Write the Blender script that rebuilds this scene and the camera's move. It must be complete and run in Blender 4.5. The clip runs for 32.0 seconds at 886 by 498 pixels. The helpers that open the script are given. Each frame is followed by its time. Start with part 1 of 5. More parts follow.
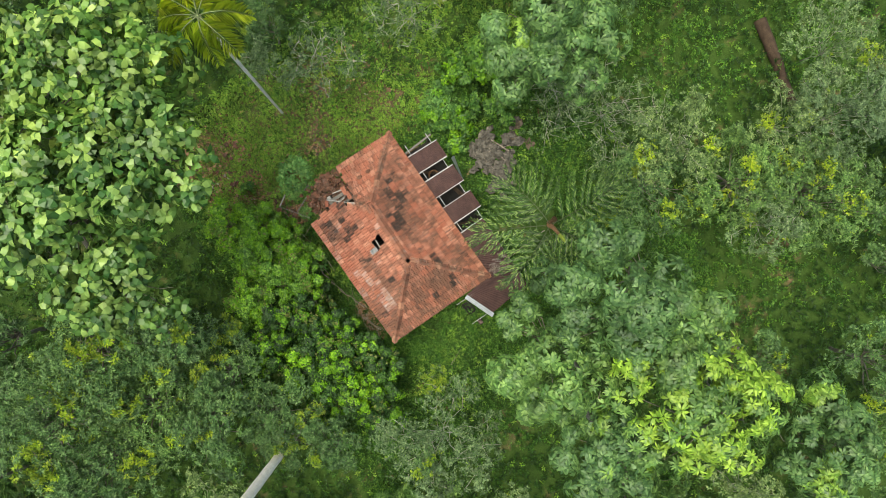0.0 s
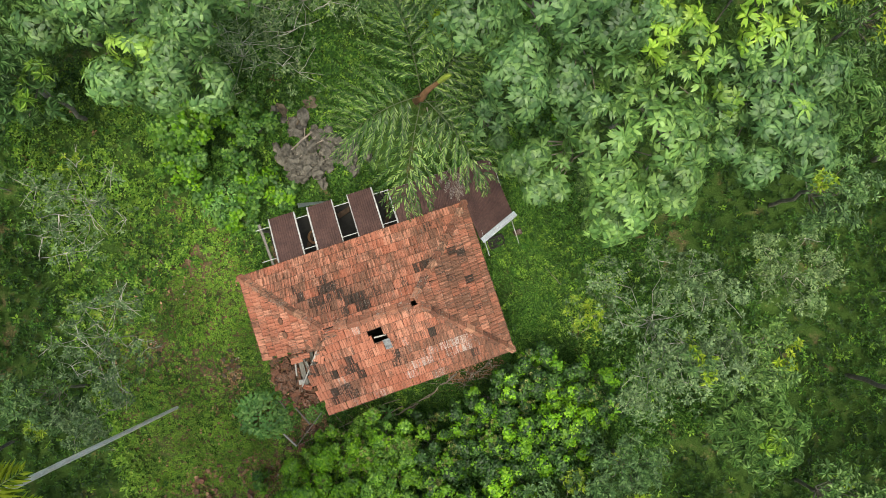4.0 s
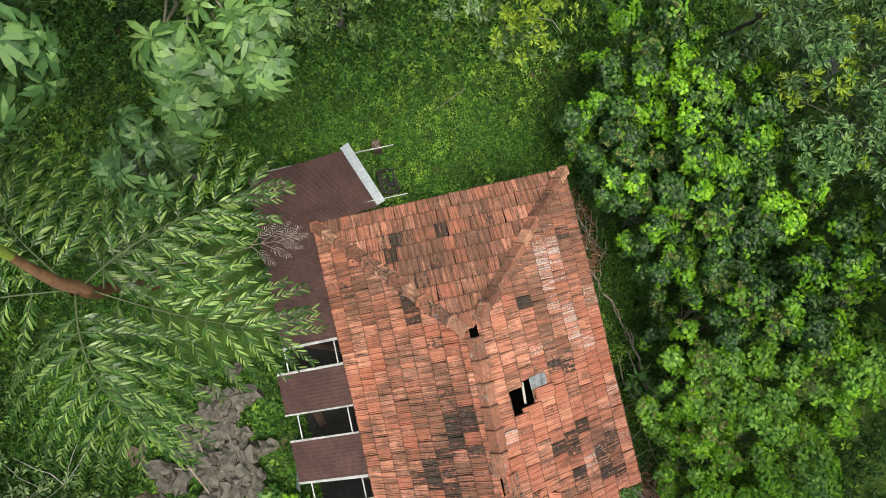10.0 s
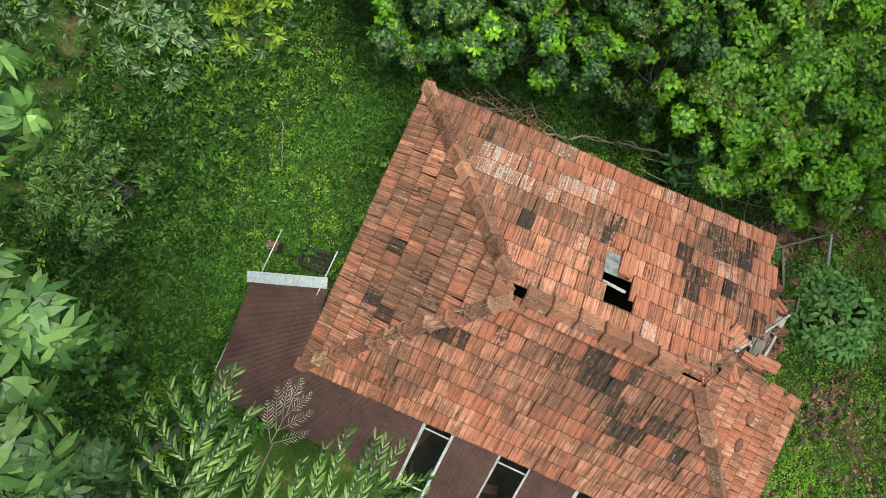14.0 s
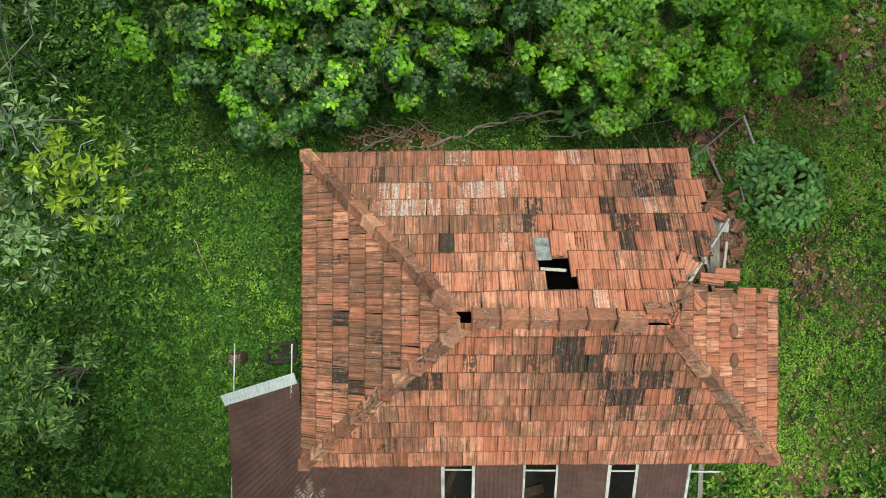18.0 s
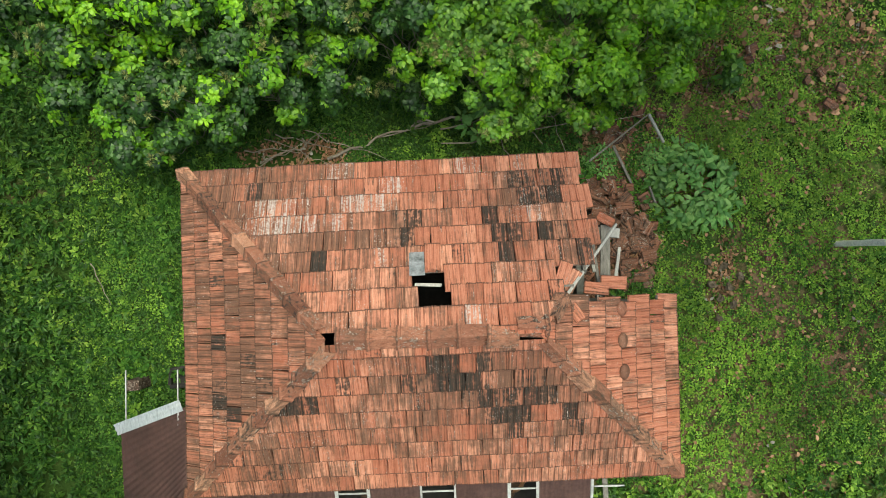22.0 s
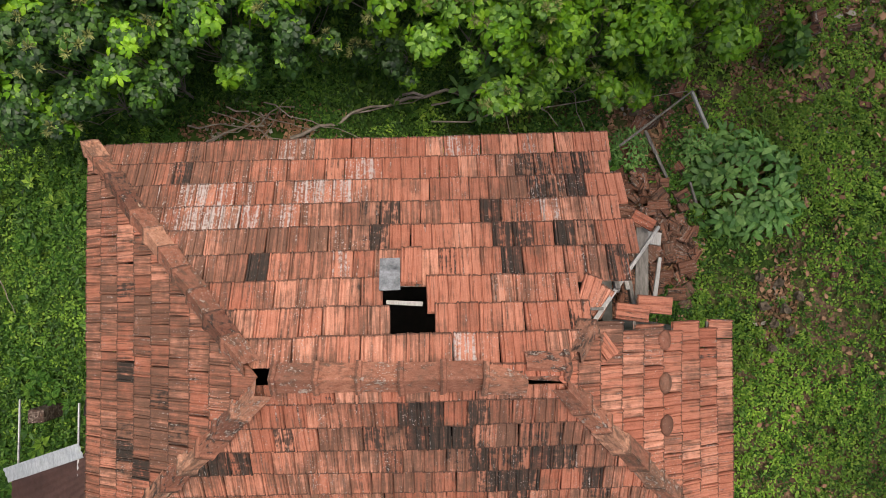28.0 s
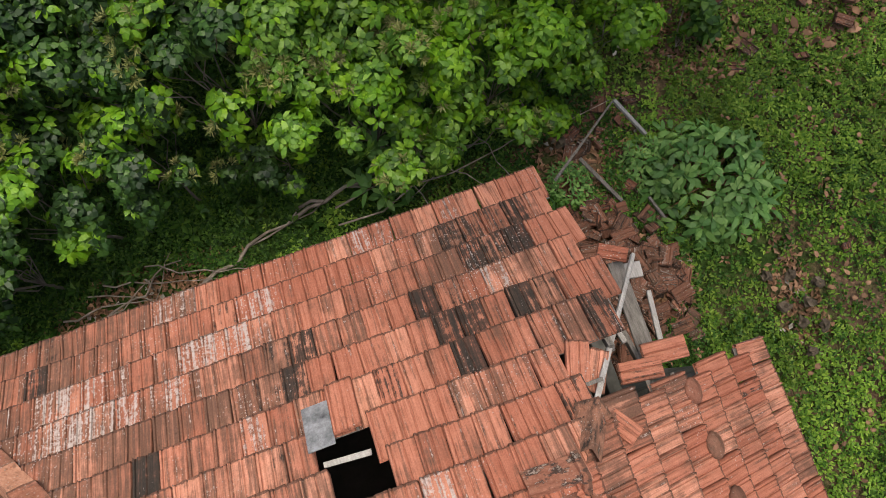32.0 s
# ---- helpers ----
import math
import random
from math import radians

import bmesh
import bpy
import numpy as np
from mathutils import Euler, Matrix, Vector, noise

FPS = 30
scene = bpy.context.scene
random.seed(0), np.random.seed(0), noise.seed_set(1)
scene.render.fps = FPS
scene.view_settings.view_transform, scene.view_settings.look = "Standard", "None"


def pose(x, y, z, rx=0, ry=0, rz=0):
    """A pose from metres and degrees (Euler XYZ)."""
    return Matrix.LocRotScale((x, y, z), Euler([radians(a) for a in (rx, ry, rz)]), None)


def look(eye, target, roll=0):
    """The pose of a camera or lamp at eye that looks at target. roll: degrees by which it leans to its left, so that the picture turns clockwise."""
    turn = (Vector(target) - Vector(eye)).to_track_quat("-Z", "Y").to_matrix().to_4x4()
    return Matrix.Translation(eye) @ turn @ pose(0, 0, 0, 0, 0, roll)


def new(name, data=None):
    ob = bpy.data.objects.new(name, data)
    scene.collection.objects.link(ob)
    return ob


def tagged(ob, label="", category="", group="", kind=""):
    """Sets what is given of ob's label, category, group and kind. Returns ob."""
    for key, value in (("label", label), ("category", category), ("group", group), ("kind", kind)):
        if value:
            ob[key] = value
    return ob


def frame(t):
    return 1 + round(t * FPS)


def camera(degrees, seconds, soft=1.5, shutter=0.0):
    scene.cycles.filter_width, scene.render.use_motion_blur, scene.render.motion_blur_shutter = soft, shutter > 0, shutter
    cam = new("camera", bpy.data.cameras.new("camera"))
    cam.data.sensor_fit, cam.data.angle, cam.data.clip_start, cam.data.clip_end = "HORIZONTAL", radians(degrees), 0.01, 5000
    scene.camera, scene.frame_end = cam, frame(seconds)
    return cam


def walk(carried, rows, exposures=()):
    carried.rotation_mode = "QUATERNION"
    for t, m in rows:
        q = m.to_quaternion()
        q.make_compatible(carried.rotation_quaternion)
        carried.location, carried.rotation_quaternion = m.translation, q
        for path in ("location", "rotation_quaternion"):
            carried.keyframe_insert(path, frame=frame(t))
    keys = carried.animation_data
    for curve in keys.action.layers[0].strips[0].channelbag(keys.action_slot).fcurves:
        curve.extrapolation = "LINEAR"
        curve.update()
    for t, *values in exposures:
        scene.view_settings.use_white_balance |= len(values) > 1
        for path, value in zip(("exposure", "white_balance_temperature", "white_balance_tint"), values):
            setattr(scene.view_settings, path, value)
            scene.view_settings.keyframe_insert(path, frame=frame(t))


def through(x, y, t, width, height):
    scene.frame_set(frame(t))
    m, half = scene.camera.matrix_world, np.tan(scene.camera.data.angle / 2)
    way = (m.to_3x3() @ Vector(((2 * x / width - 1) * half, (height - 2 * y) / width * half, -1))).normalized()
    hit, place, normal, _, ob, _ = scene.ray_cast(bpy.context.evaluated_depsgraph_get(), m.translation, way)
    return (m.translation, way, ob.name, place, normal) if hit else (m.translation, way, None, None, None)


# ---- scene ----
cam = camera(64.2, 32.0, 0.62)
METRES, EYE, TILT, LEAN, TURN = 29.0, 33.75, -90.0, 0.0, -124.0
ROWS = [
    (0.0, 0.0, 0.0, 0.0, 0.0, 0.0, -0.0),
    (0.5, 0.0003, 0.0344, 0.0003, -0.25, -0.13, 9.37),
    (1.0, 0.0005, 0.0687, 0.0014, -0.57, -0.31, 18.78),
    (1.5, 0.0005, 0.1033, 0.0015, -0.97, -0.64, 28.15),
    (2.0, 0.0014, 0.1383, 0.0016, -1.44, -0.99, 37.57),
    (2.5, 0.002, 0.1741, 0.0008, -2.08, -1.55, 47.0),
    (3.0, 0.0012, 0.2107, 0.0002, -3.06, -2.42, 56.38),
    (3.5, -0.0005, 0.2478, -0.0013, -5.04, -4.28, 65.7),
    (5.5, -0.002, 0.3647, -0.016, -139.46, -138.68, 86.5),
    (6.0, -0.0014, 0.3945, -0.0159, -166.05, -165.27, 80.02),
    (6.5, -0.0009, 0.4238, -0.0188, -171.62, -170.83, 73.08),
    (7.0, -0.0017, 0.453, -0.021, -174.08, -173.3, 66.16),
    (7.5, -0.0018, 0.4809, -0.0216, -175.28, -174.49, 59.32),
    (8.0, -0.0025, 0.5065, -0.0232, -176.11, -175.29, 52.74),
    (8.5, -0.0038, 0.5298, -0.0259, -176.53, -175.78, 46.68),
    (9.0, -0.0071, 0.5517, -0.0313, -176.97, -176.17, 39.78),
    (9.5, -0.006, 0.5742, -0.0339, -177.41, -176.64, 30.65),
    (10.0, -0.0058, 0.5962, -0.035, -177.59, -176.94, 21.87),
    (10.5, -0.0072, 0.6159, -0.0361, -177.81, -177.18, 13.83),
    (11.0, -0.0078, 0.6329, -0.0381, -177.82, -177.38, 6.77),
    (11.5, -0.0091, 0.6467, -0.0399, -177.96, -177.58, -0.04),
    (12.0, -0.01, 0.6579, -0.0414, -178.07, -177.71, -6.43),
    (12.5, -0.0117, 0.6669, -0.042, -178.2, -177.85, -12.66),
    (13.0, -0.0129, 0.6719, -0.0423, -178.27, -177.93, -18.82),
    (13.5, -0.0138, 0.6738, -0.0428, -178.35, -178.03, -24.87),
    (14.0, -0.0143, 0.6757, -0.0435, -178.47, -178.03, -31.04),
    (14.5, -0.0152, 0.6778, -0.0436, -178.58, -178.15, -37.99),
    (16.5, -0.026, 0.6787, -0.0494, -178.99, -178.19, -52.72),
    (17.0, -0.0328, 0.6788, -0.0538, -178.96, -178.3, -54.2),
    (17.5, -0.0425, 0.6783, -0.0513, -178.89, -178.45, -55.45),
    (18.0, -0.0577, 0.677, -0.0394, -178.9, -178.51, -55.43),
    (18.5, -0.0755, 0.6746, -0.0222, -178.97, -178.44, -55.35),
    (19.0, -0.0847, 0.6807, -0.0126, -179.4, -177.97, -55.3),
    (19.5, -0.0835, 0.6887, -0.0123, -179.51, -177.84, -55.24),
    (20.0, -0.0809, 0.6974, -0.014, -179.49, -177.85, -55.21),
    (20.5, -0.0805, 0.7014, -0.015, -179.38, -177.96, -55.37),
    (21.0, -0.0828, 0.7011, -0.0127, -179.28, -178.08, -57.18),
    (21.5, -0.0889, 0.6973, -0.0047, -179.19, -178.16, -57.68),
    (22.0, -0.1, 0.6899, 0.0102, -179.19, -178.16, -57.63),
    (22.5, -0.1062, 0.6868, 0.0181, -179.48, -177.85, -57.47),
    (23.0, -0.1053, 0.6968, 0.0165, -179.46, -177.84, -57.14),
    (23.5, -0.1026, 0.7057, 0.0148, -179.26, -178.0, -56.93),
    (24.0, -0.1019, 0.7145, 0.0151, -179.13, -178.11, -56.76),
    (24.5, -0.1022, 0.7208, 0.016, -179.09, -178.13, -56.62),
    (25.0, -0.102, 0.7244, 0.0161, -179.04, -178.15, -56.51),
    (25.5, -0.102, 0.7316, 0.0167, -179.02, -178.13, -56.43),
    (27.5, -0.1051, 0.7691, 0.013, -178.9, -178.2, -56.29),
    (28.0, -0.1079, 0.7816, 0.0127, -178.92, -178.18, -56.27),
    (28.5, -0.1112, 0.7948, 0.0134, -178.93, -178.16, -56.26),
    (29.0, -0.1143, 0.8093, 0.0147, -178.95, -178.17, -56.23),
    (29.5, -0.1169, 0.8199, 0.0169, -179.03, -178.12, -57.12),
    (30.0, -0.1189, 0.8293, 0.0196, -179.2, -177.99, -60.94),
    (30.5, -0.1203, 0.8367, 0.0222, -179.36, -177.85, -64.04),
    (31.0, -0.1208, 0.8409, 0.0244, -179.39, -176.09, -64.42),
    (31.5, -0.1202, 0.8426, 0.0262, -179.51, -172.45, -67.47),
    (32.0, -0.1192, 0.8419, 0.0273, -180.06, -168.61, -74.89),
]
walk(cam, [(t, pose(-1.8, -1.45, EYE, TILT, LEAN, TURN) @ pose(METRES * x, METRES * y, METRES * z, 90 + pitch, roll, yaw)) for t, x, y, z, yaw, pitch, roll in ROWS],
     [(0.0, 0.96, 6800, -1), (10.0, 1.04, 6600, 1), (14.0, 1.04, 6500, -9), (18.0, 1.0, 6600, -11), (22.0, 0.98, 6600, -8), (25.0, 0.92, 6500, 5), (28.0, 0.76, 6700, 11), (32.0, 0.72, 6700, 11)])

# ---------------------------------------------------------------- world and light
SUN_EL, SUN_AZ = 80.0, 40.0
world = bpy.data.worlds.new("overcast_sky")
scene.world = world
world.use_nodes = True
wn = world.node_tree.nodes
sky = wn.new("ShaderNodeTexSky")
sky.sky_type = "NISHITA"
sky.sun_disc = False
sky.sun_elevation, sky.sun_rotation = radians(SUN_EL), radians(SUN_AZ)
sky.air_density, sky.dust_density, sky.ozone_density = 1.0, 5.0, 1.0
world.node_tree.links.new(sky.outputs[0], wn["Background"].inputs[0])
wn["Background"].inputs[1].default_value = 0.125
sun = new("sun", bpy.data.lights.new("sun", "SUN"))
sun.data.energy, sun.data.angle, sun.data.color = 1.95, radians(38), (1.0, 0.95, 0.86)
az = radians(SUN_AZ)
sun.matrix_world = look((30 * math.sin(az), 30 * math.cos(az), 30 * math.tan(radians(SUN_EL))), (0, 0, 0))


# ---------------------------------------------------------------- materials
def nodes_of(name, rough=0.8, metal=0.0, spec=0.3):
    m = bpy.data.materials.new(name)
    m.use_nodes = True
    b = m.node_tree.nodes["Principled BSDF"]
    b.inputs["Roughness"].default_value = rough
    b.inputs["Metallic"].default_value = metal
    b.inputs["Specular IOR Level"].default_value = spec
    return m, m.node_tree, b


def noise_node(nt, scale, detail=4.0, rough=0.6, stretch=None, space="Object"):
    tc = nt.nodes.new("ShaderNodeTexCoord")
    n = nt.nodes.new("ShaderNodeTexNoise")
    n.inputs["Scale"].default_value, n.inputs["Detail"].default_value = scale, detail
    n.inputs["Roughness"].default_value = rough
    if stretch:
        mp = nt.nodes.new("ShaderNodeMapping")
        mp.inputs["Scale"].default_value = stretch
        nt.links.new(tc.outputs[space], mp.inputs["Vector"])
        nt.links.new(mp.outputs[0], n.inputs["Vector"])
    else:
        nt.links.new(tc.outputs[space], n.inputs["Vector"])
    return n.outputs["Fac"]


def ramp(nt, fac, stops):
    r = nt.nodes.new("ShaderNodeValToRGB")
    e = r.color_ramp.elements
    while len(e) < len(stops):
        e.new(0.5)
    for el, (p, c) in zip(e, stops):
        el.position, el.color = p, (*c, 1) if not isinstance(c, (int, float)) else (c, c, c, 1)
    nt.links.new(fac, r.inputs[0])
    return r.outputs[0]


def mix(nt, fac, a, b, mode="MIX"):
    m = nt.nodes.new("ShaderNodeMix")
    m.data_type, m.blend_type = "RGBA", mode
    for sock, v in ((m.inputs[0], fac), (m.inputs[6], a), (m.inputs[7], b)):
        if isinstance(v, (int, float)):
            sock.default_value = v
        elif isinstance(v, tuple):
            sock.default_value = (*v, 1)
        else:
            nt.links.new(v, sock)
    return m.outputs[2]


def maths(nt, op, a, b=0.0):
    m = nt.nodes.new("ShaderNodeMath")
    m.operation = op
    for sock, v in ((m.inputs[0], a), (m.inputs[1], b)):
        if isinstance(v, (int, float)):
            sock.default_value = v
        else:
            nt.links.new(v, sock)
    return m.outputs[0]


def bump(nt, bsdf, height, strength=0.4, dist=0.01):
    bp = nt.nodes.new("ShaderNodeBump")
    bp.inputs["Strength"].default_value, bp.inputs["Distance"].default_value = strength, dist
    nt.links.new(height, bp.inputs["Height"])
    nt.links.new(bp.outputs[0], bsdf.inputs["Normal"])


def leaf_mat(name, dark, mid, light, rough=0.45, through=0.22, patch=0.8):
    m, nt, b = nodes_of(name, rough, 0, 0.35)
    geo = nt.nodes.new("ShaderNodeNewGeometry")
    col = ramp(nt, geo.outputs["Random Per Island"], [(0.0, dark), (0.55, mid), (1.0, light)])
    blotch = ramp(nt, noise_node(nt, patch, 3.0), [(0.28, 0.5), (0.72, 1.35)])
    col = mix(nt, 1.0, col, blotch, "MULTIPLY")
    own = nt.nodes.new("ShaderNodeObjectInfo")
    col = mix(nt, 0.8, col, ramp(nt, own.outputs["Random"], [(0.0, (0.68, 0.72, 0.76)), (0.5, (0.95, 0.96, 0.96)), (1.0, (1.25, 1.20, 0.92))]), "MULTIPLY")
    nt.links.new(col, b.inputs["Base Color"])
    tr = nt.nodes.new("ShaderNodeBsdfTranslucent")
    nt.links.new(mix(nt, 1.0, col, (1.1, 1.15, 0.5), "MULTIPLY"), tr.inputs[0])
    ms = nt.nodes.new("ShaderNodeMixShader")
    ms.inputs[0].default_value = through
    nt.links.new(b.outputs[0], ms.inputs[1])
    nt.links.new(tr.outputs[0], ms.inputs[2])
    nt.links.new(ms.outputs[0], nt.nodes["Material Output"].inputs[0])
    return m


def tile_mat(name, a, b_, c, dirt_col, soot_col, lichen_col, scale=(36, 1.5, 6), nose_dark=0.75):
    """Clay with streaks of dirt. Each piece's object colour gives its own share of soot (red) and lichen (green)."""
    m, nt, b = nodes_of(name, 0.85, 0, 0.2)
    info = nt.nodes.new("ShaderNodeObjectInfo")
    own = nt.nodes.new("ShaderNodeSeparateColor")
    nt.links.new(info.outputs["Color"], own.inputs[0])
    soot, lichen, grime = own.outputs
    rand = info.outputs["Random"]
    base = ramp(nt, rand, [(0.0, a), (0.5, b_), (1.0, c)])
    tco = nt.nodes.new("ShaderNodeTexCoord")
    mp = nt.nodes.new("ShaderNodeMapping")
    mp.inputs["Scale"].default_value = scale
    shove = nt.nodes.new("ShaderNodeCombineXYZ")
    nt.links.new(maths(nt, "MULTIPLY", rand, 91.0), shove.inputs[0])
    nt.links.new(maths(nt, "MULTIPLY", rand, 37.0), shove.inputs[1])
    nt.links.new(tco.outputs["Object"], mp.inputs["Vector"])
    nt.links.new(shove.outputs[0], mp.inputs["Location"])
    geo = nt.nodes.new("ShaderNodeNewGeometry")

    def noisy(src, scale_, detail):
        n = nt.nodes.new("ShaderNodeTexNoise")
        n.inputs["Scale"].default_value, n.inputs["Detail"].default_value, n.inputs["Roughness"].default_value = scale_, detail, 0.62
        nt.links.new(src, n.inputs["Vector"])
        return n.outputs["Fac"]

    streak = noisy(mp.outputs[0], 1.0, 3.0)
    wide = noisy(geo.outputs["Position"], 2.3, 6.0)
    fine = noisy(geo.outputs["Position"], 70.0, 3.0)
    blot = noisy(geo.outputs["Position"], 13.0, 5.0)
    f = maths(nt, "ADD", maths(nt, "MULTIPLY", streak, 0.56), maths(nt, "MULTIPLY", wide, 0.26))
    f = maths(nt, "ADD", f, maths(nt, "MULTIPLY", blot, 0.18))
    f = maths(nt, "ADD", f, maths(nt, "MULTIPLY", maths(nt, "SUBTRACT", rand, 0.5), 0.06))
    thin = maths(nt, "ADD", maths(nt, "MULTIPLY", noisy(mp.outputs[0], 1.7, 2.0), 0.7), maths(nt, "MULTIPLY", noisy(geo.outputs["Position"], 9.0, 4.0), 0.3))
    col = mix(nt, 0.7, base, ramp(nt, thin, [(0.36, (0.62, 0.54, 0.49)), (0.47, (0.95, 0.93, 0.92)), (0.53, (1.0, 1.0, 1.0)), (0.63, (1.26, 1.34, 1.38))]), "MULTIPLY")
    veil = maths(nt, "MULTIPLY", ramp(nt, maths(nt, "ADD", wide, maths(nt, "MULTIPLY", grime, 0.28)), [(0.56, 0.0), (0.84, 1.0)]), 0.5)
    col = mix(nt, veil, col, mix(nt, 1.0, dirt_col, (1.5, 1.45, 1.4), "MULTIPLY"))
    dirt = ramp(nt, maths(nt, "ADD", f, maths(nt, "MULTIPLY", grime, 0.095)), [(0.53, 0.0), (0.58, 0.5), (0.66, 0.85)])
    col = mix(nt, dirt, col, dirt_col)
    mott = maths(nt, "ADD", maths(nt, "MULTIPLY", blot, 0.36), maths(nt, "MULTIPLY", streak, 0.50))
    black = ramp(nt, maths(nt, "ADD", mott, maths(nt, "MULTIPLY", soot, 0.30)), [(0.585, 0.0), (0.64, 0.8), (0.74, 0.96)])
    col = mix(nt, black, col, soot_col)
    spots = maths(nt, "ADD", maths(nt, "ADD", maths(nt, "MULTIPLY", noisy(geo.outputs["Position"], 27.0, 5.0), 0.42), maths(nt, "MULTIPLY", streak, 0.58)), maths(nt, "MULTIPLY", lichen, 0.12))
    col = mix(nt, ramp(nt, spots, [(0.615, 0.0), (0.655, 0.6), (0.72, 0.9)]), col, lichen_col)
    # darker band with a noisy border along each piece's lower edge
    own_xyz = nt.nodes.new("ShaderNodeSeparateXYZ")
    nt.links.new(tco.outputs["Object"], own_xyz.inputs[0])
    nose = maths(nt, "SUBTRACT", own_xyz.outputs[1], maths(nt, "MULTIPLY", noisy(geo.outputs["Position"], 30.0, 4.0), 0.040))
    col = mix(nt, maths(nt, "MULTIPLY", ramp(nt, nose, [(-0.006, 1.0), (0.008, 0.0)]), nose_dark), col, mix(nt, 1.0, dirt_col, (0.6, 0.6, 0.6), "MULTIPLY"))
    dot = nt.nodes.new("ShaderNodeTexVoronoi")
    dot.inputs["Scale"].default_value = 34.0
    nt.links.new(geo.outputs["Position"], dot.inputs["Vector"])
    some = maths(nt, "ADD", maths(nt, "MULTIPLY", noisy(geo.outputs["Position"], 1.6, 4.0), 0.7), maths(nt, "MULTIPLY", lichen, 0.12))
    speck = maths(nt, "MULTIPLY", ramp(nt, dot.outputs["Distance"], [(0.16, 1.0), (0.26, 0.0)]), ramp(nt, some, [(0.36, 0.0), (0.45, 0.85)]))
    col = mix(nt, speck, col, lichen_col)
    col = mix(nt, 0.5, col, ramp(nt, fine, [(0.3, 0.6), (0.75, 1.25)]), "MULTIPLY")
    nt.links.new(col, b.inputs["Base Color"])
    bump(nt, b, maths(nt, "ADD", fine, streak), 0.35, 0.006)
    return m


def plain_mat(name, a, b_, scale=6.0, rough=0.8, metal=0.0, stretch=None, bumpy=0.3):
    m, nt, b = nodes_of(name, rough, metal)
    n1 = noise_node(nt, scale, 5.0, 0.65, stretch)
    n2 = noise_node(nt, scale * 7, 3.0, 0.6, stretch)
    col = mix(nt, 0.45, ramp(nt, n1, [(0.3, a), (0.7, b_)]), ramp(nt, n2, [(0.3, 0.5), (0.75, 1.3)]), "MULTIPLY")
    nt.links.new(col, b.inputs["Base Color"])
    bump(nt, b, n2, bumpy, 0.01)
    return m


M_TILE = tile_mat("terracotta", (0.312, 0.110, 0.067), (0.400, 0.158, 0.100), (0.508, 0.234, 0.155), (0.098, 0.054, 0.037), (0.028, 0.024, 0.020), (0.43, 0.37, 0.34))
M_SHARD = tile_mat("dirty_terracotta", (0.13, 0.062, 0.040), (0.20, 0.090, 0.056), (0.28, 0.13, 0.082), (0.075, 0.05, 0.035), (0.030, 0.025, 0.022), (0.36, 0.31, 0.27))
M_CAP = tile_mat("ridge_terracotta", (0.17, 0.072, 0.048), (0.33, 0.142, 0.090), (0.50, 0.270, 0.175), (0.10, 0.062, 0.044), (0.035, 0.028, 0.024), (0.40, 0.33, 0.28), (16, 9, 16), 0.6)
M_MORTAR = plain_mat("mortar", (0.24, 0.17, 0.12), (0.40, 0.30, 0.22), 9)
M_RUST = plain_mat("rusted_sheet", (0.058, 0.032, 0.028), (0.105, 0.058, 0.050), 2.2, 0.5, 0.15)
M_ZINC = plain_mat("zinc_sheet", (0.34, 0.37, 0.40), (0.62, 0.65, 0.68), 4, 0.45, 0.3, (9, 1.5, 3))
M_WHITE = plain_mat("chalky_white_paint", (0.24, 0.24, 0.24), (0.52, 0.52, 0.51), 5, 0.7)
M_WOOD = plain_mat("weathered_wood", (0.09, 0.08, 0.068), (0.24, 0.22, 0.195), 3, 0.85, 0, (14, 1.5, 14))
M_WOOD_P = plain_mat("pale_wood", (0.252, 0.238, 0.216), (0.432, 0.418, 0.389), 3, 0.8, 0, (14, 1.5, 14))
M_WALL = plain_mat("mossy_plaster", (0.06, 0.065, 0.05), (0.26, 0.25, 0.22), 1.6, 0.9)
# near-black: paints the indoor darkness onto the floors; also the trough's dark colour
M_NEAR_BLACK = plain_mat("near_black_surface", (0.012, 0.011, 0.010), (0.035, 0.032, 0.028), 1.5, 0.9)
M_GREY = plain_mat("dull_grey_sheet", (0.07, 0.075, 0.08), (0.34, 0.35, 0.36), 7, 0.6, 0.2)
M_ROCK = plain_mat("grey_rock", (0.040, 0.030, 0.020), (0.21, 0.165, 0.115), 2.4, 0.9, 0, None, 0.8)
M_STONE = plain_mat("grey_boulder", (0.030, 0.027, 0.022), (0.20, 0.180, 0.150), 3.2, 0.9, 0, None, 0.9)
M_BARK = plain_mat("grey_bark", (0.12, 0.10, 0.08), (0.30, 0.27, 0.22), 4, 0.9, 0, None, 0.6)
M_BARK_P = plain_mat("pale_bark", (0.74, 0.69, 0.58), (0.93, 0.90, 0.80), 3, 0.85, 0, None, 0.4)
M_BARK_G = plain_mat("bleached_twig", (0.26, 0.24, 0.20), (0.48, 0.46, 0.40), 4, 0.9, 0, None, 0.5)
M_TWIG = plain_mat("dry_twig", (0.15, 0.12, 0.095), (0.36, 0.31, 0.26), 4, 0.9)
M_LOG = plain_mat("rotten_log", (0.035, 0.022, 0.014), (0.10, 0.066, 0.042), 3, 0.95, 0, None, 0.8)
M_STEM = plain_mat("brown_palm_stem", (0.12, 0.06, 0.03), (0.32, 0.17, 0.08), 4, 0.8)
M_RACHIS = plain_mat("pale_green_rachis", (0.14, 0.18, 0.07), (0.26, 0.30, 0.14), 4, 0.6)
M_RACHIS_D = plain_mat("dark_green_rachis", (0.045, 0.065, 0.025), (0.09, 0.11, 0.05), 4, 0.6)

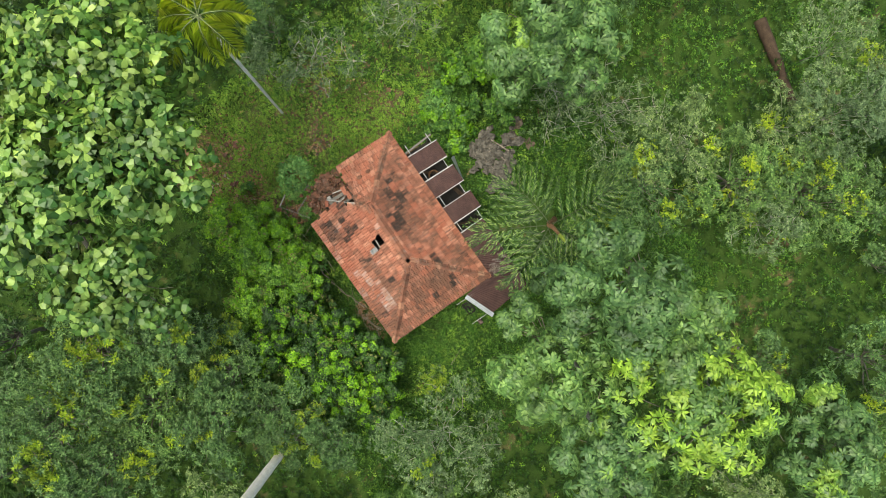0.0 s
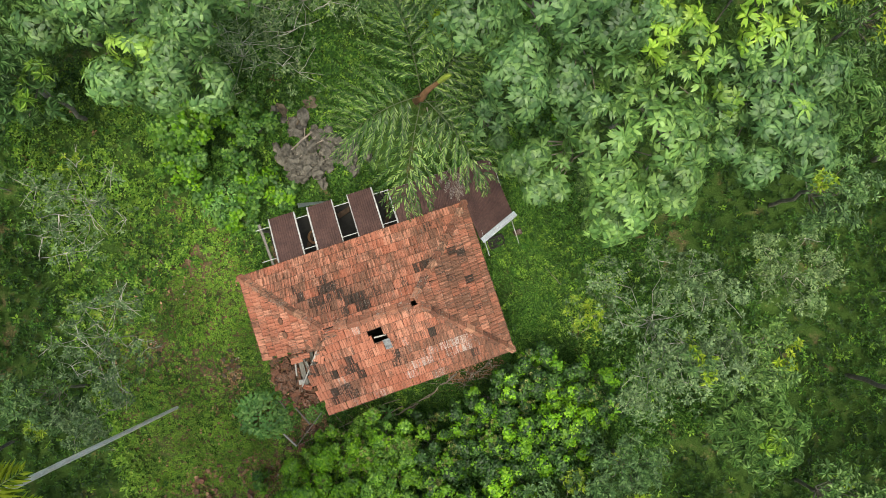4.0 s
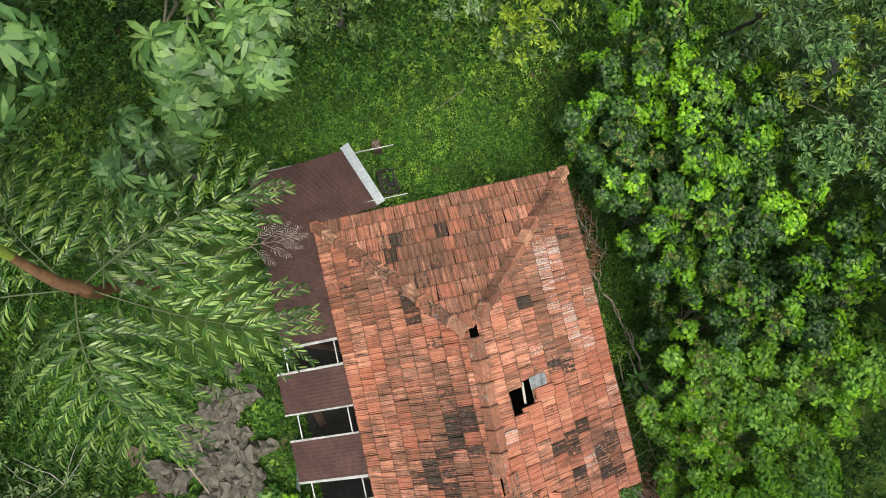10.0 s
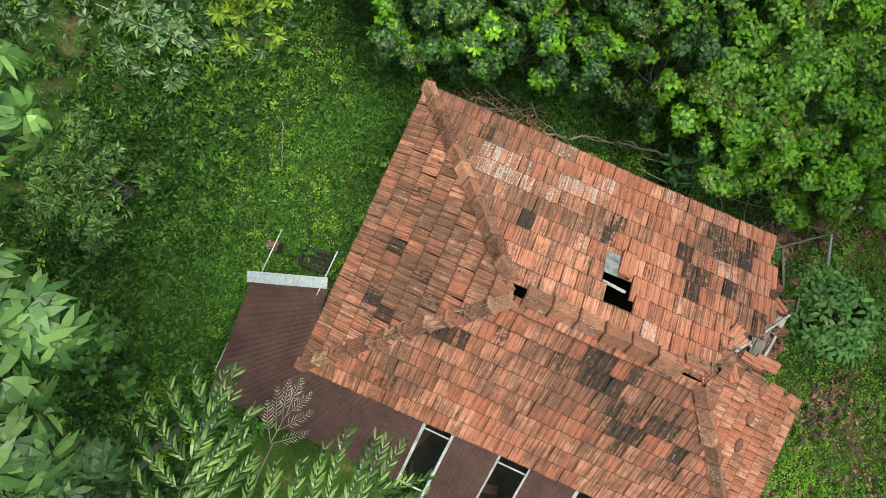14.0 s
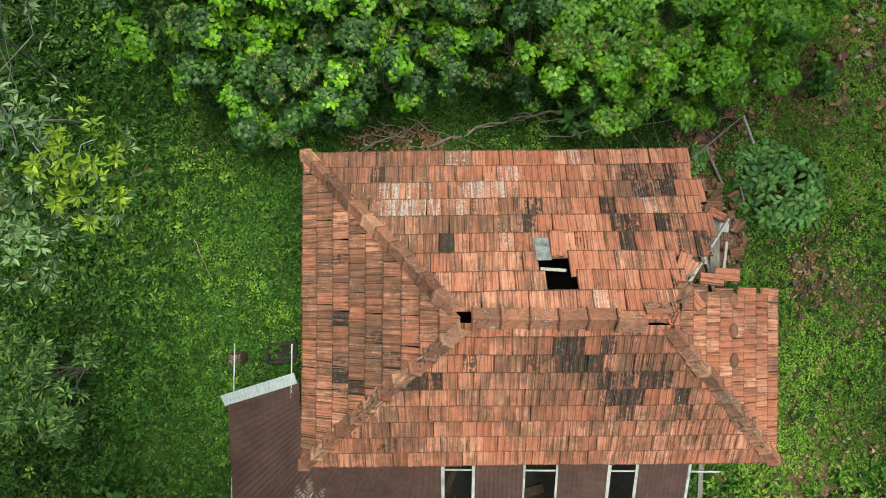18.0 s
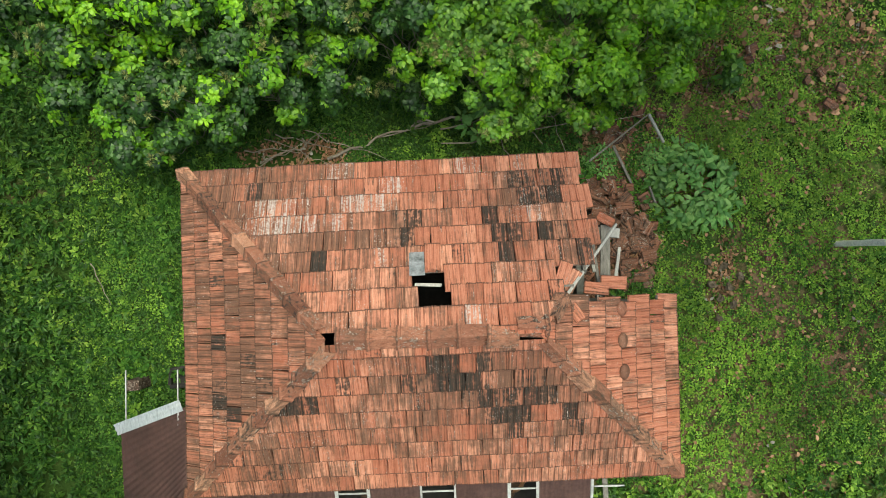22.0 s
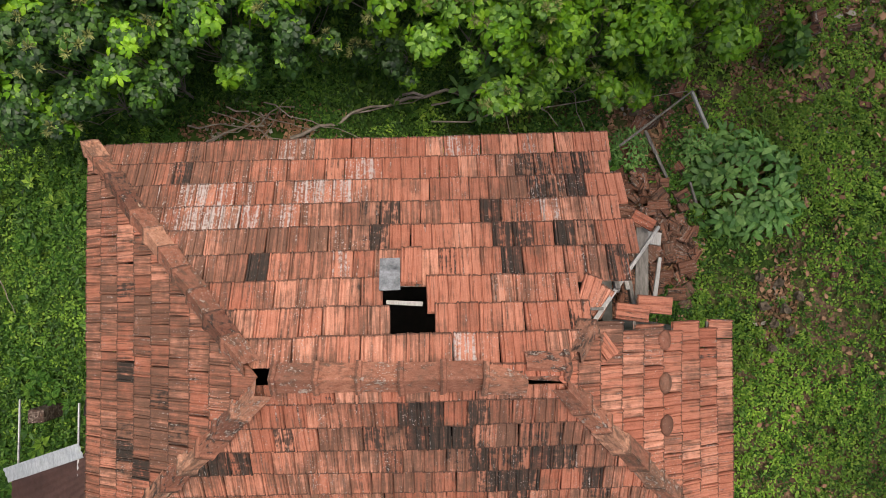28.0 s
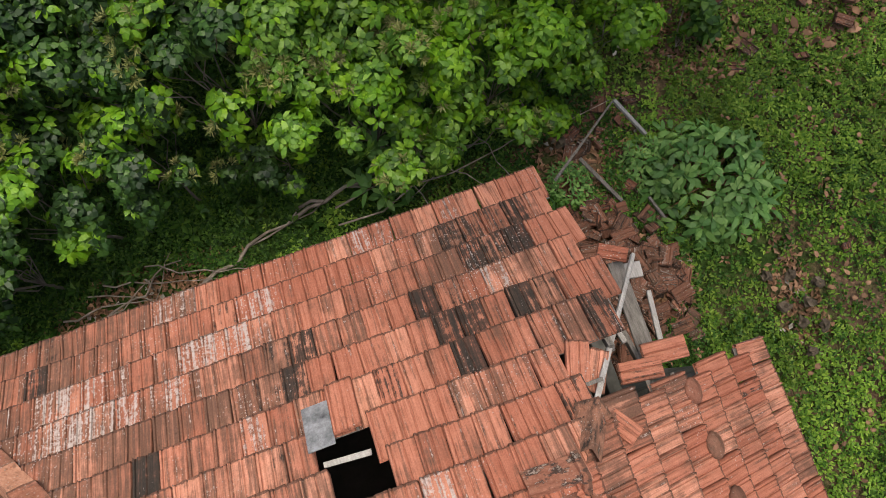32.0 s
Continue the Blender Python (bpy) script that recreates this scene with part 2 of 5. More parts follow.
L_BIG = leaf_mat("broad_leaf", (0.030, 0.088, 0.016), (0.112, 0.215, 0.040), (0.290, 0.405, 0.095), 0.40, 0.18)
L_CLUMP = leaf_mat("compound_leaf", (0.040, 0.096, 0.026), (0.086, 0.170, 0.047), (0.168, 0.276, 0.082), 0.46, 0.17)
L_CLUMP_Y = leaf_mat("young_compound_leaf", (0.105, 0.215, 0.028), (0.205, 0.345, 0.048), (0.325, 0.475, 0.085), 0.45, 0.28)
L_FINE = leaf_mat("grey_green_leaf", (0.038, 0.086, 0.026), (0.092, 0.178, 0.052), (0.185, 0.290, 0.095), 0.5, 0.15)
L_PALE = leaf_mat("pale_grey_leaf", (0.058, 0.105, 0.040), (0.135, 0.212, 0.085), (0.255, 0.340, 0.150), 0.5, 0.15)
L_FINE_Y = leaf_mat("yellow_green_leaf", (0.136, 0.231, 0.019), (0.242, 0.357, 0.025), (0.369, 0.441, 0.043), 0.5, 0.28)
L_BUSH = leaf_mat("dark_glossy_leaf", (0.009, 0.030, 0.005), (0.028, 0.078, 0.011), (0.070, 0.150, 0.024), 0.5, 0.18)
L_LIGHT = leaf_mat("light_bush_leaf", (0.044, 0.118, 0.012), (0.114, 0.245, 0.027), (0.225, 0.385, 0.056), 0.48, 0.24)
L_BUSH_Y = leaf_mat("bright_young_leaf", (0.068, 0.185, 0.006), (0.135, 0.305, 0.010), (0.225, 0.410, 0.020), 0.48, 0.28)
L_FLOWER = leaf_mat("dull_flower_spike", (0.15, 0.18, 0.05), (0.25, 0.27, 0.09), (0.36, 0.36, 0.14), 0.7, 0.2)
L_PALM = leaf_mat("palm_leaflet", (0.018, 0.050, 0.010), (0.070, 0.142, 0.026), (0.235, 0.330, 0.090), 0.34, 0.2)
L_PALM_Y = plain_mat("furled_yellow_leaf", (0.16, 0.22, 0.03), (0.34, 0.40, 0.06), 6, 0.5, 0, (10, 10, 2))
L_COCO = leaf_mat("yellow_palm_leaflet", (0.20, 0.29, 0.022), (0.38, 0.48, 0.040), (0.58, 0.64, 0.075), 0.4, 0.25)
L_DEAD = leaf_mat("dry_leaf", (0.224, 0.196, 0.154), (0.392, 0.350, 0.294), (0.588, 0.546, 0.476), 0.8, 0.1)
L_BLEACHED = leaf_mat("bleached_leaf", (0.30, 0.28, 0.26), (0.44, 0.41, 0.39), (0.60, 0.57, 0.55), 0.8, 0.1)
L_LITTER = leaf_mat("brown_litter", (0.17, 0.095, 0.055), (0.31, 0.170, 0.092), (0.48, 0.280, 0.165), 0.9, 0.0)
L_WEED = leaf_mat("weed_leaf", (0.026, 0.080, 0.012), (0.070, 0.170, 0.024), (0.165, 0.300, 0.045), 0.5, 0.3, 0.6)
L_GRASS = leaf_mat("grass_leaf", (0.115, 0.235, 0.032), (0.22, 0.385, 0.050), (0.38, 0.535, 0.085), 0.5, 0.35, 0.5)
L_CASTOR = leaf_mat("castor_leaf", (0.070, 0.190, 0.036), (0.155, 0.325, 0.070), (0.275, 0.460, 0.118), 0.52, 0.22)


def ground_mat():
    m, nt, b = nodes_of("weedy_soil", 0.95, 0, 0.1)
    big = noise_node(nt, 0.22, 5.0, 0.65)
    mid = noise_node(nt, 1.3, 5.0, 0.7)
    fine = noise_node(nt, 16.0, 4.0, 0.7)
    green = ramp(nt, mid, [(0.25, (0.022, 0.046, 0.010)), (0.55, (0.050, 0.092, 0.018)), (0.8, (0.10, 0.15, 0.032))])
    soil = ramp(nt, fine, [(0.3, (0.10, 0.066, 0.042)), (0.7, (0.23, 0.145, 0.092))])
    f = maths(nt, "ADD", maths(nt, "MULTIPLY", big, 0.5), maths(nt, "MULTIPLY", mid, 0.5))
    # trodden, barer soil in the yard east of the house
    tco = nt.nodes.new("ShaderNodeTexCoord")
    mp = nt.nodes.new("ShaderNodeMapping")
    mp.inputs["Location"].default_value, mp.inputs["Scale"].default_value = (-1.02, -0.17, 0), (0.17, 0.13, 0.1)
    ball = nt.nodes.new("ShaderNodeTexGradient")
    ball.gradient_type = "SPHERICAL"
    nt.links.new(tco.outputs["Object"], mp.inputs["Vector"])
    nt.links.new(mp.outputs[0], ball.inputs["Vector"])
    f = maths(nt, "ADD", f, maths(nt, "MULTIPLY", ramp(nt, ball.outputs["Fac"], [(0.0, 0.0), (0.35, 1.0)]), 0.10))
    col = mix(nt, ramp(nt, f, [(0.55, 0.0), (0.66, 1.0)]), green, soil)
    col = mix(nt, 0.7, col, ramp(nt, fine, [(0.25, 0.4), (0.8, 1.5)]), "MULTIPLY")
    nt.links.new(col, b.inputs["Base Color"])
    bump(nt, b, fine, 0.8, 0.05)
    return m


M_GROUND = ground_mat()


# ---------------------------------------------------------------- mesh helpers
rng = np.random.default_rng(7)


def empty(name, x=0.0, y=0.0, z=0.0, label="", category="", group="", kind=""):
    ob = new(name)
    ob.location = (x, y, z)
    return tagged(ob, label, category, group, kind)


def raw_mesh(name, verts, faces, mats, index=None, smooth=False):
    """A mesh from a vertex array and an array of triangles or quads."""
    verts = np.asarray(verts, np.float32)
    faces = np.asarray(faces, np.int32)
    me = bpy.data.meshes.new(name)
    n, k = faces.shape
    me.vertices.add(len(verts))
    me.vertices.foreach_set("co", verts.ravel())
    me.loops.add(n * k)
    me.loops.foreach_set("vertex_index", faces.ravel())
    me.polygons.add(n)
    me.polygons.foreach_set("loop_start", np.arange(0, n * k, k, dtype=np.int32))
    me.polygons.foreach_set("loop_total", np.full(n, k, np.int32))
    if index is not None:
        me.polygons.foreach_set("material_index", np.asarray(index, np.int32))
    me.polygons.foreach_set("use_smooth", np.full(n, smooth))
    for m in mats:
        me.materials.append(m)
    me.update(calc_edges=True)
    me.validate()
    return me


def child(name, mesh, parent, label="", m=None):
    ob = new(name, mesh)
    ob.parent = parent
    if m is not None:
        ob.matrix_basis = m
    if label:
        ob["label"] = label
    return ob


def bm_mesh(name, bm, material, smooth=False):
    me = bpy.data.meshes.new(name)
    bmesh.ops.recalc_face_normals(bm, faces=bm.faces)
    for f in bm.faces:
        f.smooth = smooth
    bm.to_mesh(me)
    bm.free()
    me.materials.append(material)
    return me


def part(name, bm, material, parent, label="", smooth=False):
    return child(name, bm_mesh(name, bm, material, smooth), parent, label)


def add_box(bm, m, sx, sy, sz, bevel=0.0, jag=0.0):
    """A box of the given size centred on the pose m, with bevelled or uneven edges."""
    r = bmesh.ops.create_cube(bm, size=1.0, matrix=m @ Matrix.Diagonal((sx, sy, sz, 1)))
    if jag:
        for v in r["verts"]:
            v.co += Vector([random.uniform(-jag, jag) for _ in range(3)])
    if bevel:
        es = {e for v in r["verts"] for e in v.link_edges}
        bmesh.ops.bevel(bm, geom=list(es), offset=bevel, segments=1, affect="EDGES")
    return bm


def between(a, b):
    """A pose at the middle of a and b whose y axis runs from a to b, and the length."""
    a, b = Vector(a), Vector(b)
    d = b - a
    q = d.to_track_quat("Y", "Z")
    return Matrix.Translation((a + b) / 2) @ q.to_matrix().to_4x4(), d.length


def beam(a, b, w, h, bevel=0.006, jag=0.0):
    bm = bmesh.new()
    m, n = between(a, b)
    return add_box(bm, m, w, n, h, bevel, jag)


def tube_arrays(paths, sides=6):
    """Tapered tubes along lists of (point, radius): vertices and quads."""
    vs, fs, base = [], [], 0
    ang = np.arange(sides) * 2 * np.pi / sides
    for path in paths:
        pts = np.array([p for p, _ in path], float)
        tang = np.gradient(pts, axis=0)
        tang /= np.linalg.norm(tang, axis=1)[:, None] + 1e-9
        ref = np.where(np.abs(tang[:, 2:3]) > 0.9, np.array([[1.0, 0, 0]]), np.array([[0, 0, 1.0]]))
        u = np.cross(tang, ref)
        u /= np.linalg.norm(u, axis=1)[:, None] + 1e-9
        w = np.cross(tang, u)
        rad = np.array([r for _, r in path])
        ring = pts[:, None] + rad[:, None, None] * (np.cos(ang)[None, :, None] * u[:, None] + np.sin(ang)[None, :, None] * w[:, None])
        vs.append(ring.reshape(-1, 3))
        k = len(path)
        for i in range(k - 1):
            for j in range(sides):
                a, b = base + i * sides + j, base + i * sides + (j + 1) % sides
                fs.append((a, b, b + sides, a + sides))
        vs.append(pts[-1:])
        base += k * sides + 1
        tip = base - 1
        for j in range(0, sides):
            fs.append((tip - sides + j, tip - sides + (j + 1) % sides, tip, tip))
    f = np.array(fs, np.int32)
    return np.concatenate(vs), f


def tubes(name, paths, material, sides=6):
    v, f = tube_arrays(paths, sides)
    quad = f[f[:, 2] != f[:, 3]]
    return raw_mesh(name, v, quad, [material], None, True)


def wander(a, b, r0, r1, steps=5, bend=0.1):
    """A crooked limb from a to b."""
    a, b = np.array(a, float), np.array(b, float)
    n = np.linalg.norm(b - a)
    out = []
    for i in range(steps + 1):
        t = i / steps
        p = a + (b - a) * t
        if 0 < i < steps:
            p = p + rng.normal(0, bend * n / steps, 3)
        out.append((p, r0 + (r1 - r0) * t))
    return out


def unit(a):
    return a / (np.linalg.norm(a, axis=-1, keepdims=True) + 1e-9)


def leaves(base, way, up, length, width, fold=0.25, droop=0.15, cheap=False):
    """Leaf blades: vertices and triangles. base, way and up are N x 3; length and width are N."""
    n = len(base)
    way = unit(way)
    side = unit(np.cross(way, up))
    nor = np.cross(side, way)
    L, W = length[:, None], width[:, None]
    if cheap:
        v = np.stack([base, base + way * L * 0.5 + side * W * 0.5 + nor * W * fold, base + way * L - nor * L * droop,
                      base + way * L * 0.5 - side * W * 0.5 + nor * W * fold], 1)
        t = np.array([[0, 1, 2], [0, 2, 3]])
        k = 4
    else:
        p1, p2 = base + way * L * 0.30 + nor * L * 0.03, base + way * L * 0.69 - nor * L * droop * 0.4
        v = np.stack([base, p1 + side * W * 0.40 + nor * W * fold * 0.5, p2 + side * W * 0.48 + nor * W * fold * 0.5, base + way * L - nor * L * droop,
                      p2 - side * W * 0.48 + nor * W * fold, p1 - side * W * 0.40 + nor * W * fold], 1)
        t = np.array([[0, 1, 5], [1, 2, 5], [2, 4, 5], [2, 3, 4]])
        k = 6
    f = (np.arange(n) * k)[:, None, None] + t[None]
    return v.reshape(-1, 3), f.reshape(-1, 3), len(t)


def whorls(pos, axis, count, spread, length, width, cheap=False, droop=0.15, fold=0.22, stray=14):
    """Tufts of leaves round the ends of twigs. spread: angle from the twig's axis, in degrees."""
    n = len(pos)
    axis = unit(axis)
    ref = np.where(np.abs(axis[:, 2:3]) > 0.8, np.array([[1.0, 0, 0]]), np.array([[0, 0, 1.0]]))
    u = unit(np.cross(axis, ref))
    w = np.cross(axis, u)
    ang = (np.arange(count)[None] * 2.39996 + rng.uniform(0, 6.28, (n, 1))) + rng.normal(0, 0.2, (n, count))
    sp = np.radians(spread + rng.normal(0, stray, (n, count)))
    rad = np.cos(ang)[..., None] * u[:, None] + np.sin(ang)[..., None] * w[:, None]
    way = np.cos(sp)[..., None] * axis[:, None] + np.sin(sp)[..., None] * rad
    up = np.cos(sp)[..., None] * -rad + np.sin(sp)[..., None] * axis[:, None]
    base = pos[:, None] - axis[:, None] * (rng.uniform(0, 0.35, (n, count, 1)) * length) + way * 0.02
    L = length * rng.uniform(0.65, 1.15, n * count)
    W = width * rng.uniform(0.75, 1.15, n * count)
    return leaves(base.reshape(-1, 3), way.reshape(-1, 3), up.reshape(-1, 3), L, W, fold, droop, cheap)


def lobes_of(radius, depth, count, lobe):
    """Centres and radii of the lobes that make up an uneven crown round the origin (its top at z = 0)."""
    c = []
    for i in range(count):
        a = i * 2.39996 + rng.uniform(-0.4, 0.4)
        r = radius * (1 - 0.5 * lobe) * math.sqrt((i + 0.3) / count) * rng.uniform(0.85, 1.12)
        fall = depth * 0.75 * (r / radius) ** 1.7 + rng.uniform(0, 0.45) * depth
        c.append((r * math.cos(a), r * math.sin(a), -fall - lobe * radius * 0.7))
    c = np.array(c)
    return c, radius * lobe * rng.uniform(0.6, 1.4, count)


def crown_points(radius, depth, count, lobe, per, shell=0.55, fuzz=0.06):
    c, r = lobes_of(radius, depth, count, lobe)
    k = rng.choice(len(c), per, p=r ** 2 / (r ** 2).sum())
    d = unit(rng.normal(0, 1, (per, 3)) + np.array([0, 0, 0.55]))
    rr = r[k][:, None] * rng.uniform(shell, 1.05, (per, 1))
    p = c[k] + d * rr * np.array([1, 1, 0.9]) + rng.normal(0, fuzz * radius, (per, 3)) * np.array([1, 1, 0.5])
    return c, r, p, unit(d + np.array([0, 0, 0.45]))


SPEC = {
    # leaves to a tuft, spread, length, width, tufts per square metre of crown, lobes, lobe size, crown depth, share of young tufts, cheap
    "broad": (6, 68, 0.35, 0.21, 14, 26, 0.27, 0.7, 0.0, False),
    "clump": (17, 78, 0.25, 0.076, 23, 20, 0.28, 1.0, 0.07, False),
    "young": (17, 78, 0.25, 0.076, 23, 20, 0.28, 1.0, 0.7, False),
    "fine": (10, 70, 0.165, 0.060, 40, 22, 0.25, 0.95, 0.13, True),
    "sparse": (9, 66, 0.130, 0.050, 42, 18, 0.27, 0.8, 0.07, True),
    "bare": (8, 66, 0.135, 0.052, 17, 18, 0.27, 0.7, 0.05, True),
    "lime": (9, 66, 0.18, 0.07, 40, 16, 0.3, 0.7, 0.8, True),
    "bush": (9, 78, 0.125, 0.066, 115, 34, 0.21, 1.5, 0.36, False),
    "light_bush": (9, 78, 0.125, 0.060, 115, 34, 0.21, 1.5, 0.5, False),
    "big_shrub": (6, 70, 0.25, 0.15, 17, 10, 0.3, 1.0, 0.2, False),
    "shrub": (8, 70, 0.20, 0.10, 42, 14, 0.3, 1.0, 0.35, False),
}
SPEC_MATS = {"broad": (L_BIG, L_BIG, M_BARK), "clump": (L_CLUMP, L_CLUMP_Y, M_BARK), "young": (L_CLUMP, L_CLUMP_Y, M_BARK),
             "fine": (L_FINE, L_FINE_Y, M_BARK), "sparse": (L_PALE, L_FINE_Y, M_BARK_G), "bare": (L_PALE, L_FINE_Y, M_BARK_G), "lime": (L_FINE, L_FINE_Y, M_BARK), "bush": (L_BUSH, L_BUSH_Y, M_TWIG), "light_bush": (L_LIGHT, L_BUSH_Y, M_TWIG),
             "big_shrub": (L_LIGHT, L_BUSH_Y, M_TWIG), "shrub": (L_WEED, L_BUSH_Y, M_TWIG)}


def tree(kind, x, y, top, radius, name, label, category, group="", thin=1.0, flush=None):
    """A tree or bush: tapered trunk, limbs to the lobes, and a crown of tufted leaves."""
    cnt, spread, ln, wd, dens, nl, lobe, deep, young, cheap = SPEC[kind]
    young = young if flush is None else flush
    cheap = cheap or (thin < 1.0 and kind == "clump")
    depth = radius * deep
    nl = max(7, int(nl * min(1.3, radius / 2.4)))
    per = int(dens * thin * math.pi * radius * radius)
    ln, wd = ln / math.sqrt(thin), wd / math.sqrt(thin)
    c, r, p, d = crown_points(radius, depth, nl, lobe, per, *((0.86, 0.012) if kind in ("clump", "young") else (0.65, 0.04) if kind == "fine" else (0.55, 0.06)))
    v, f, k = whorls(p, d, cnt, spread, ln, wd, cheap, 0.45 if kind in ("clump", "young") else 0.32 if "bush" in kind else 0.15, 0.22, 9 if kind in ("clump", "young") else 14)
    # young growth sits in whole lobes, at their tops
    near = np.argmin(((p[:, None] - c[None]) ** 2).sum(2), 1)
    lobe_young = rng.uniform(0, 1, nl) < young
    is_young = (lobe_young[near] & (d[:, 2] > 0.25) & (rng.uniform(0, 1, per) < 0.72)) | (rng.uniform(0, 1, per) < young * (0.25 if "bush" in kind else 0.08))
    idx = np.repeat(is_young.astype(np.int32), cnt * k)
    ob = empty(name, x, y, 0, label, category, group)
    v = v + np.array([0, 0, top])
    old, new_, bark = SPEC_MATS[kind]
    child("crown", raw_mesh("crown", v, f, [old, new_], idx), ob)
    if "bush" in kind:
        odd = (rng.uniform(0, 1, nl) < 0.2)[near] & (d[:, 2] > 0.2) & (rng.uniform(0, 1, per) < 0.5)
        if odd.sum() > 3:
            v, f, k = whorls(p[odd] + d[odd] * 0.05, d[odd], 16, 38, 0.085, 0.022, True)
            tagged(child("blossom", raw_mesh("blossom", v + np.array([0, 0, top]), f, [L_FLOWER]), ob, "dull olive blossom"), kind="stuff")
    fork = np.array([rng.uniform(-0.3, 0.3), rng.uniform(-0.3, 0.3), max(0.15, top - depth * 1.5 - radius * 0.45)])
    r0 = (0.02 * radius + 0.008 * top) * (0.32 if kind in ("sparse", "bare", "lime") else 0.55 if kind in ("bush", "light_bush", "shrub", "big_shrub") else 1.0)
    out = np.array([x + 1.8, y + 1.45, 0]) / math.hypot(x + 1.8, y + 1.45) * (0.56 * top if top > 8.5 else 0.18 * top) if top > 4.2 else np.zeros(3)
    paths = [wander(out + np.array([0, 0, -0.15]), fork + out * 0.3, r0, r0 * (0.4 if kind in ("sparse", "bare") else 0.7), 6, 0.05)]
    fork = fork + out * 0.3
    for i in range(len(c)):
        tip = c[i] + np.array([0, 0, top]) + np.array([0, 0, r[i] * 0.35])
        paths.append(wander(fork, tip, r0 * (0.26 if kind in ("sparse", "bare") else 0.34), 0.007, 4, 0.16))
        for _ in range(4 if kind == "bare" else 2 if kind == "sparse" else 1 if kind == "fine" else 0):
            o = unit(rng.normal(0, 1, 3) + np.array([0, 0, 0.4])) * r[i] * (1.1 if kind in ("sparse", "bare") else 0.8)
            paths.append(wander(tip - np.array([0, 0, r[i] * 0.5]), tip - np.array([0, 0, r[i] * 0.35]) + o, 0.012, 0.004, 3, 0.12))
    child("trunk", tubes("trunk", paths, bark, 5), ob)
    return ob


def great_tree(x, y, masses):
    """A large tree whose crown is made of several masses (x, y, top, radius) on long limbs."""
    cnt, spread, ln, wd, dens, nl, lobe, deep, young, cheap = SPEC["broad"]
    ob = empty("broadleaf_tree", x, y, 0, "tall spreading tree with large glossy pale-green leaves", "tree", "forest trees")
    fork = np.array([0, 0, 8.5])
    paths = [wander((0, 0, -0.2), fork, 0.30, 0.22, 6, 0.03)]
    for mx, my, top, radius in masses:
        shift = np.array([mx - x, my - y, top])
        c, r, p, d = crown_points(radius, radius * deep, nl, lobe, int(dens * math.pi * radius ** 2))
        v, f, k = whorls(p, d, cnt, spread, ln, wd, cheap, 0.24, 0.36)
        child("crown", raw_mesh("crown", v + shift, f, [L_BIG]), ob)
        hub = shift + np.array([0, 0, -radius])
        paths.append(wander(fork, hub, 0.14, 0.06, 7, 0.08))
        for q in c:
            paths.append(wander(hub, q + shift, 0.03, 0.008, 4, 0.12))
    child("trunk", tubes("trunk", paths, M_BARK, 7), ob)


# ---------------------------------------------------------------- the ground
def ground_z(x, y):
    return 0.10 * np.sin(x * 0.31 + 0.7) * np.cos(y * 0.27) + 0.05 * np.sin(x * 0.9 + y * 0.7) - 0.06


def make_ground():
    a = np.concatenate([[-900, -300, -120, -60], np.arange(-36, 36.1, 0.75), [60, 120, 300, 900]])
    X, Y = np.meshgrid(a, a)
    fade = np.exp(-(X ** 2 + Y ** 2) / 40 ** 2)
    Z = ground_z(X, Y) * fade
    n = len(a)
    v = np.stack([X, Y, Z], -1).reshape(-1, 3)
    i = np.arange(n - 1)
    A = (i[:, None] * n + i[None]).ravel()
    f = np.stack([A, A + 1, A + n + 1, A + n], 1)
    ob = new("ground", raw_mesh("ground", v, f, [M_GROUND], None, True))
    tagged(ob, "weedy tropical soil with bare brown patches", "ground", "", "structure")


make_ground()


# ---------------------------------------------------------------- the house
EAVE_W, EAVE_E, RIDGE_Z = 2.31, 2.36, 4.26
TL, TR, BR, BL = Vector((-4.0, 2.62, EAVE_W)), Vector((3.90, 2.80, EAVE_E)), Vector((3.80, -2.36, EAVE_E)), Vector((-3.95, -2.50, EAVE_W))
RL, RR = Vector((-1.45, 0.04, RIDGE_Z)), Vector((1.42, 0.02, RIDGE_Z))
GAUGE, TILE_W = 0.358, 0.227

house = empty("house", 0, 0, 0, "abandoned single-storey house with a broken terracotta tile roof", "house")


